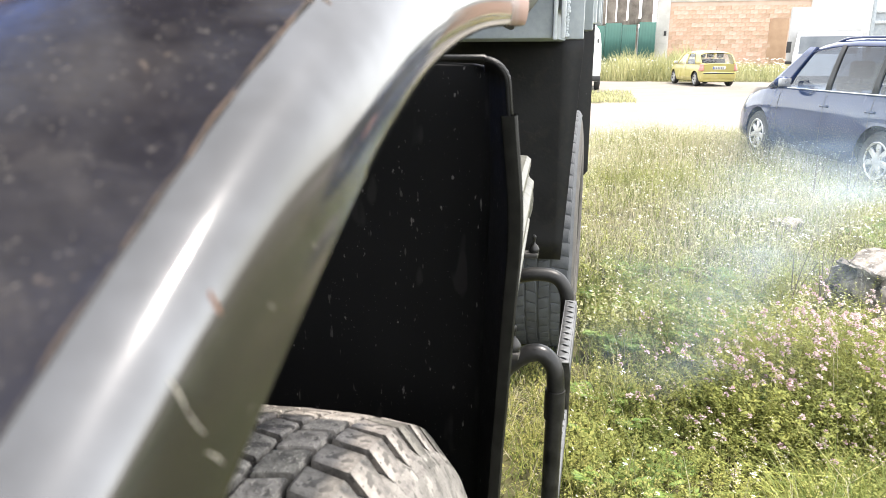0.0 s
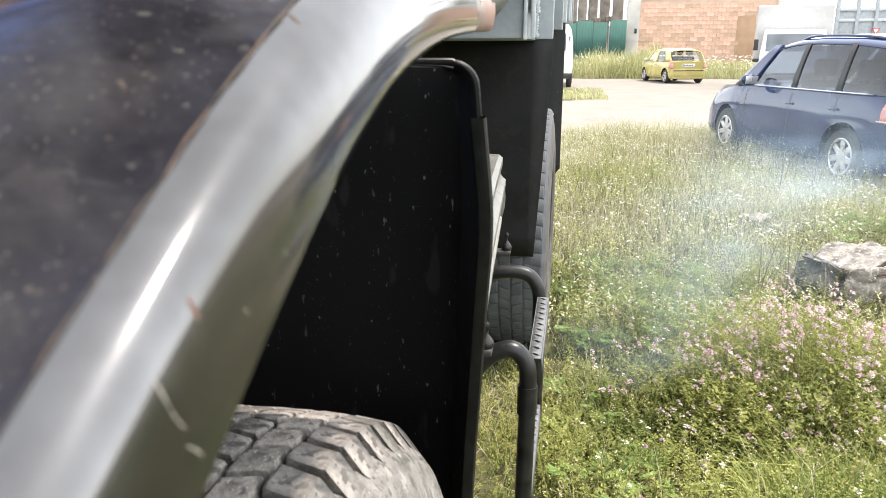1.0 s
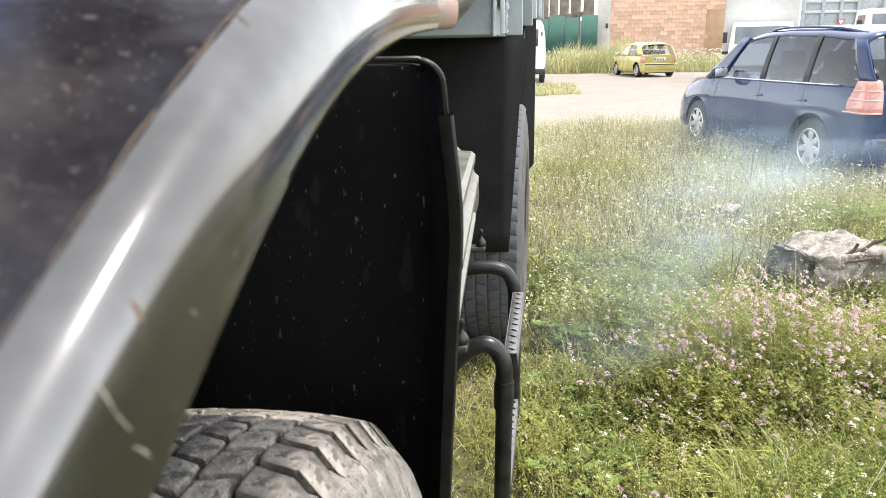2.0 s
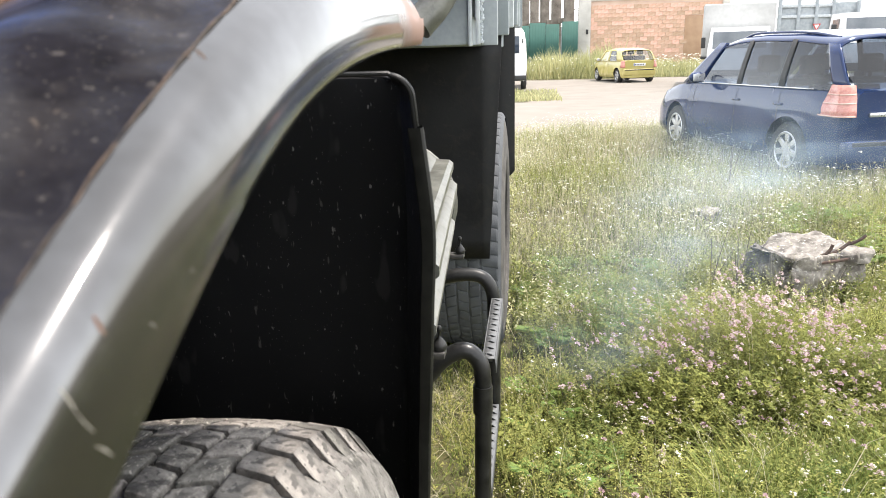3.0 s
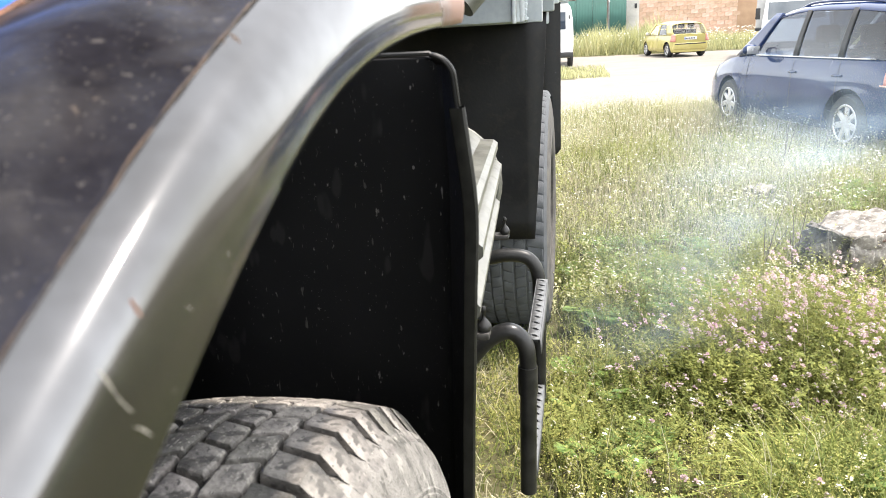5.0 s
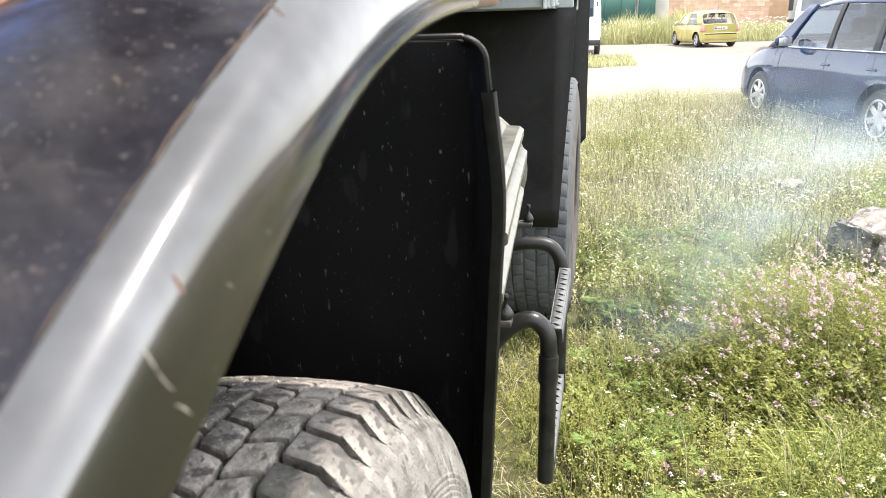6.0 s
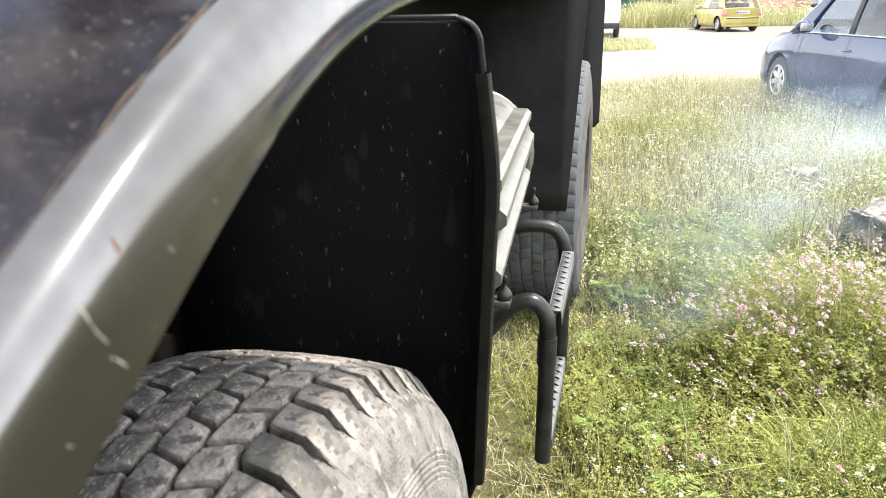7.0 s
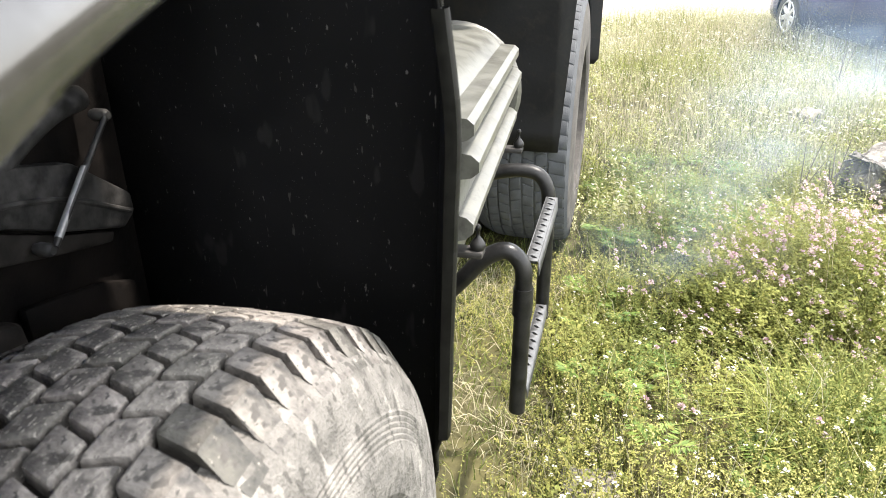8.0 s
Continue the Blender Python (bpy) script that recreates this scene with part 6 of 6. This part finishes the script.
on_hump = lambda x, y: bump_at(x, y, 1.5, 3.0, 0.3, 0.24) > 0.3
s9, f9, _ = sprigs(3600, (0.8, 2.3), (2.4, 3.7), lambda x, y: mound(x, y) * 0.98, 44, 0.021, seed=54, keep=on_hump, power=1.0, clump=0.8, lean=0.4, start=0.3)
thin = lambda x, y: rng.uniform(0, 1, len(x)) < np.clip(np.minimum(1.2 - np.abs(x - 4.0) / 2.6, 1.0), 0, 1)
s10, f10, _ = sprigs(4200, (1.8, 6.5), (-0.6, 5.2), lambda x, y: 0.08 + 0.12 * fbm(x, y, 2.6, 11), 12, 0.026, seed=55, keep=lambda x, y: thin(x, y) & ((x > 3.2) | (y < 1.5)), power=1.0)
low = lambda x, y: 0.05 + 0.1 * fbm(x, y, 9, 44)
s8, f8, _ = sprigs(5200, (-0.5, 0.6), (1.3, 3.4), low, 14, 0.012, seed=53, clump=1.5, lean=0.5)
soup("herb_stalks", np.concatenate([s1, s2, s3, s4, s5, s6, s8, s9, s10]), BL, M_STALK, "thin yellow-green herb stalks", "weeds")
soup("herb_leaves", np.concatenate([f1, f3, f4, f9, f10]), LF, M_LEAF, "dense small green herb leaves", "weeds")
soup("bedstraw_leaves", np.concatenate([f2, f6, f8]), LF, M_BEDSTRAW, "pale yellow-green feathery bedstraw", "weeds")
soup("bleached_herbs", f5, LF, M_BEDSTRAW2, "pale meadow herbs", "weeds")


def heads(x, y, z, rad, petals, flat=0.0):
    """Round flower heads of many small petals; flat ones become umbels."""
    n = len(x)
    out = []
    r = rad * rng.uniform(0.6, 1.35, n)
    for _ in range(petals):
        a1, e1 = rng.uniform(0, math.tau, n), rng.uniform(-0.3, 1.3, n)
        d = np.stack([np.cos(a1) * np.cos(e1), np.sin(a1) * np.cos(e1), np.sin(e1) * (1 - flat)], 1)
        q = np.stack([-np.sin(a1), np.cos(a1), 0.3 + 0 * a1], 1)
        c = np.stack([x, y, z], 1)
        p0, p1 = c + d * (r * 0.3)[:, None], c + d * r[:, None]
        out.append(np.stack([p0, (p0 + p1) / 2 + q * (r * 0.28)[:, None], p1, (p0 + p1) / 2 - q * (r * 0.28)[:, None]], 1))
    return np.concatenate(out)


def crowns(n, xr, yr, keep=None, rise=0.02, power=1.2, clump=1.5, seed=8):
    x, y = scatter(n, xr, yr, keep, power, clump, seed)
    return x, y, mound(x, y) * rng.uniform(0.8, 1.2, len(x)) + rise + plant_z(x, y)


# vetch heads in loose bunches over the hump
bx, by = scatter(4600, (0.6, 3.4), (2.0, 4.6), lambda x, y: rng.uniform(0, 1, len(x)) < 0.02 + 0.9 * bump_at(x, y, 1.5, 3.1, 0.3, 0.2) + 0.2 * bump_at(x, y, 2.5, 3.4, 0.4, 0.25), 1.2)
bx, by = np.repeat(bx, 2) + rng.normal(0, 0.02, len(bx) * 2), np.repeat(by, 2) + rng.normal(0, 0.02, len(by) * 2)
bz = mound(bx, by) * np.repeat(rng.uniform(0.75, 1.15, len(bx) // 2), 2) + 0.015 + plant_z(bx, by) + rng.normal(0, 0.012, len(bx))
soup("pink_flowers", heads(bx, by, bz, 0.0132, 18), LF, M_PINK, "pink and white vetch flower heads", "flowers")
w1 = heads(*crowns(380, (0.4, 3.4), (1.5, 4.6), away), 0.012, 10, 0.5)
w2 = heads(*crowns(9000, (0.0, 8.5), (5.0, 16.0), None, 0.13, 0.95), 0.016, 6, 0.6)
w4 = heads(tops5[::5, 0], tops5[::5, 1], tops5[::5, 2], 0.014, 6, 0.6)
w5 = heads(tops6[::6, 0], tops6[::6, 1], tops6[::6, 2], 0.011, 10, 0.4)
w3 = heads(tops[::5, 0], tops[::5, 1], tops[::5, 2], 0.007, 6, 0.3)
soup("white_flowers", np.concatenate([w1, w2, w3, w4, w5]), LF, M_WPETAL, "small white meadow flowers", "flowers")


def fronds(n, xr, yr, length, keep=None, seed=5):
    """Feathery yarrow leaves: an arching rib with paired, tapering leaflets."""
    x, y = scatter(n, xr, yr, keep, 1.0, 1.5, seed)
    n = len(x)
    x, y = np.repeat(x, 5) + rng.normal(0, 0.012, n * 5), np.repeat(y, 5) + rng.normal(0, 0.012, n * 5)
    m = len(x)
    an, ln = rng.uniform(0, math.tau, m), length * rng.uniform(0.6, 1.3, m)
    rise = rng.uniform(0.5, 1.1, m)
    flat = np.stack([np.cos(an), np.sin(an), 0 * an], 1)
    side = np.stack([-np.sin(an), np.cos(an), 0 * an], 1)
    base = np.stack([x, y, plant_z(x, y) + mound(x, y) * 0.45], 1)

    def along(t):
        return base + flat * (ln * t * 0.75)[:, None] + np.stack([0 * x, 0 * x, ln * rise * (t - 0.55 * t * t)], 1)
    out = []
    for k in range(11):
        t = 0.15 + 0.085 * k
        c = along(t)
        wide = (ln * 0.3 * math.sin(math.pi * min(0.98, t * 0.85 + 0.12)))[:, None]
        for sg in (-1, 1):
            d = side * sg * wide + flat * wide * 0.5 + np.array([0, 0, 1.0]) * wide * rng.uniform(-0.2, 0.35, (m, 1))
            q = flat * wide * 0.17
            out.append(np.stack([c, c + d * 0.5 + q, c + d, c + d * 0.5 - q], 1))
    return np.concatenate(out)


M_FROND = mat("yarrow_leaf", (0.09, 0.16, 0.025), (0.2, 0.28, 0.06), 3, (0.5, 0.65), rand=0.25, island=True, trans=0.28)
fr1 = fronds(150, (0.45, 1.35), (3.5, 4.9), 0.13, seed=61)
fr2 = fronds(70, (0.45, 2.4), (1.9, 3.4), 0.1, seed=62)
fr3 = fronds(120, (2.4, 3.4), (4.9, 6.2), 0.15, seed=63)
soup("yarrow", np.concatenate([fr1, fr2, fr3]), LF, M_FROND, "bright green feathery yarrow leaves", "weeds")
# seeding stems with pale buds standing above the growth
s7, _, tops7 = sprigs(420, (0.4, 2.6), (1.9, 4.2), lambda x, y: mound(x, y) * 1.15 + 0.14, 3, 0.012, lean=0.2, seed=71, clump=1.0)
bud = np.concatenate([tops7 + np.array([dx, dy, dz]) for dx, dy, dz in ((0, 0, 0), (0.006, 0.004, -0.016), (-0.006, 0.003, -0.028), (0.003, -0.007, -0.04))])
soup("seed_stems", s7, BL, M_STALK, "tall thin seeding stems", "weeds")
soup("seed_heads", heads(bud[:, 0], bud[:, 1], bud[:, 2], 0.0065, 8), LF, M_DRY, "pale buds on seeding stems", "weeds")


# tall weeds along the yard's far edge
def far_weeds(n, xr, yr, h0, h1, wid):
    x, y = rng.uniform(*xr, n), rng.uniform(*yr, n)
    h = rng.uniform(h0, h1, n) * np.clip(0.15 + 1.3 * fbm(x, y, 0.9, 41), 0.2, 1.4)
    a1 = rng.uniform(0, math.tau, n)
    l = rng.normal(0, 0.3, (n, 2))
    side = np.stack([np.cos(a1), np.sin(a1), 0 * a1], 1) * (wid * rng.uniform(0.5, 1.5, n))[:, None]
    base = np.stack([x, y, 0 * x], 1)
    m = base + np.stack([l[:, 0] * h * 0.4, l[:, 1] * h * 0.4, h * 0.6], 1)
    tip = base + np.stack([l[:, 0] * h, l[:, 1] * h, h], 1)
    return np.stack([base - side, base + side, m + side * 0.8, m - side * 0.8, tip], 1)


fw1 = far_weeds(42000, (-9, 22), (36.3, 49), 0.22, 0.8, 0.013)
fw2 = far_weeds(12000, (-9, 5), (36.6, 48), 0.7, 1.6, 0.016)
fw3 = far_weeds(5000, (-3.4, 1.4), (21.5, 27.0), 0.04, 0.14, 0.012)
M_FARWEED = mat("sunlit_weed", (0.3, 0.31, 0.13), (0.52, 0.5, 0.27), 0.7, (0.6, 0.8), rand=0.35, island=True, trans=0.3)
soup("tall_weeds", np.concatenate([fw1, fw2, fw3]), BL, M_FARWEED, "tall yellow-green weeds before the halls", "weeds")
xw, yw = rng.uniform(-8, 14, 1800), rng.uniform(36.5, 46, 1800)
zw = rng.uniform(0.35, 1.0, 1800)
aw = rng.uniform(0, math.tau, 1800)
cw = np.stack([xw, yw, zw], 1)
dw = np.stack([np.cos(aw), np.sin(aw), 0.3 + 0 * aw], 1) * 0.055
qw = np.stack([-np.sin(aw), np.cos(aw), 0.2 + 0 * aw], 1) * 0.045
soup("white_umbels", np.stack([cw - dw, cw + qw, cw + dw, cw - qw], 1), LF, M_WPETAL, "white umbel flowers among far weeds", "flowers")


# ---- trees behind the halls ----
def tree(at, height, spread, seed, label):
    r = random.Random(seed)
    rg = np.random.default_rng(seed)
    root = thing("tree", at, label, "tree", "trees behind the halls")
    bm = bmesh.new()
    add_tube(bm, bend([(0, 0, 0), (0.1, 0.05, height * 0.3), (0.0, 0.15, height * 0.6), (0.1, 0, height * 0.85)]), 0.28, 10, r2=0.06)
    tips = []
    for k in range(16):
        z = height * r.uniform(0.3, 0.8)
        a1 = r.uniform(0, math.tau)
        l = spread * r.uniform(0.5, 1.0)
        tip = Vector((math.cos(a1) * l, math.sin(a1) * l, z + r.uniform(0.3, 1.6)))
        add_tube(bm, bend([(0.05, 0.05, z), tuple(tip * 0.5 + Vector((0, 0, z * 0.5 + 0.2))), tuple(tip)], 4), 0.08, 6, r2=0.02)
        tips.append(tip)
    part("trunk", bm, M_BARK, root)
    c = np.array([tuple(t) for t in tips] + [(0, 0, height * 0.9), (0.4, 0.2, height)])
    pick = rg.integers(0, len(c), 9000)
    p = c[pick] + rg.normal(0, spread * 0.22, (9000, 3))
    a1 = rg.uniform(0, math.tau, 9000)
    s = rg.uniform(0.06, 0.14, 9000)
    d = np.stack([np.cos(a1), np.sin(a1), rg.uniform(-0.6, 0.6, 9000)], 1) * s[:, None]
    q = np.stack([-np.sin(a1), np.cos(a1), rg.uniform(-0.6, 0.6, 9000)], 1) * (s * 0.6)[:, None]
    soup("crown", np.stack([p - d, p + q, p + d, p - q], 1), LF, M_TREELEAF, "green leafy crown", parent=root)


tree((7.6, 66, 0), 8.6, 2.6, 1, "broad green leafy tree behind the brick hall")
tree((11.2, 69, 0), 8.0, 2.4, 2, "green leafy tree behind the brick hall")
tree((9.6, 74, 0), 8.2, 2.2, 3, "green leafy tree behind the brick hall")


# ---- exhaust smoke drifting over the meadow ----
def smoke_material(thick):
    m = bpy.data.materials.new("thin_exhaust_smoke")
    m.use_nodes = True
    nt = m.node_tree
    nt.nodes.remove(nt.nodes["Principled BSDF"])
    tc = nt.nodes.new("ShaderNodeTexCoord")
    ball = nt.nodes.new("ShaderNodeTexGradient")
    ball.gradient_type = "QUADRATIC_SPHERE"
    nt.links.new(tc.outputs["Object"], ball.inputs["Vector"])
    n = nt.nodes.new("ShaderNodeTexNoise")
    n.inputs["Scale"].default_value, n.inputs["Detail"].default_value, n.inputs["Distortion"].default_value = 1.6, 4, 0.6
    nt.links.new(tc.outputs["Object"], n.inputs["Vector"])
    r = nt.nodes.new("ShaderNodeMapRange")
    r.inputs[1].default_value, r.inputs[2].default_value = 0.3, 0.75
    nt.links.new(n.outputs["Fac"], r.inputs[0])
    mul = nt.nodes.new("ShaderNodeMath")
    mul.operation = "MULTIPLY"
    nt.links.new(ball.outputs["Fac"], mul.inputs[0])
    nt.links.new(r.outputs[0], mul.inputs[1])
    dens = nt.nodes.new("ShaderNodeMath")
    dens.operation = "MULTIPLY"
    dens.inputs[1].default_value = thick
    nt.links.new(mul.outputs[0], dens.inputs[0])
    clear = nt.nodes.new("ShaderNodeBsdfTransparent")
    d1, d2 = nt.nodes.new("ShaderNodeBsdfDiffuse"), nt.nodes.new("ShaderNodeBsdfTranslucent")
    d1.inputs["Color"].default_value = d2.inputs["Color"].default_value = (0.66, 0.82, 1.0, 1)
    both, ms = nt.nodes.new("ShaderNodeMixShader"), nt.nodes.new("ShaderNodeMixShader")
    nt.links.new(d1.outputs[0], both.inputs[1])
    nt.links.new(d2.outputs[0], both.inputs[2])
    nt.links.new(dens.outputs[0], ms.inputs[0])
    nt.links.new(clear.outputs[0], ms.inputs[1])
    nt.links.new(both.outputs[0], ms.inputs[2])
    nt.links.new(ms.outputs[0], nt.nodes["Material Output"].inputs["Surface"])
    return m


def smoke():
    """A drifting plume of thin curling veils, one behind another."""
    root = thing("exhaust_smoke", (1.9, 5.0, 0.45), "thin bluish exhaust smoke drifting over the grass", "smoke", kind="stuff")
    faint, dense = smoke_material(0.32), smoke_material(0.46)
    rnd = random.Random(12)
    drift = [(0.85, 3.0, 0.3, 0.7, 0.42), (1.05, 3.6, 0.4, 0.95, 0.5), (1.4, 4.3, 0.45, 1.2, 0.55), (1.9, 5.2, 0.45, 1.5, 0.58), (2.4, 6.2, 0.48, 1.8, 0.6), (3.0, 7.3, 0.6, 2.0, 0.72), (2.9, 8.2, 0.75, 1.9, 0.75)]
    for x, y, z, wide, tall in drift:
        ph = rnd.uniform(0, 6)

        def veil(u, w):
            return Vector((u, 0.22 * math.sin(2.1 * u + ph) + 0.15 * math.sin(3.3 * w + 2 * ph) - 0.1 * w, w))
        ob = part("veil", grid(veil, lin(-1, 1, 22), lin(-1, 1, 14)), dense if 4.0 < y < 8.0 else faint, root, deg=180)
        ob.matrix_basis = pose(x - 1.9, y - 5.0, z - 0.45, 0, 0, rnd.uniform(-15, 15)) @ Matrix.Diagonal((wide, 0.4, tall, 1))
        ob.visible_shadow = True


smoke()
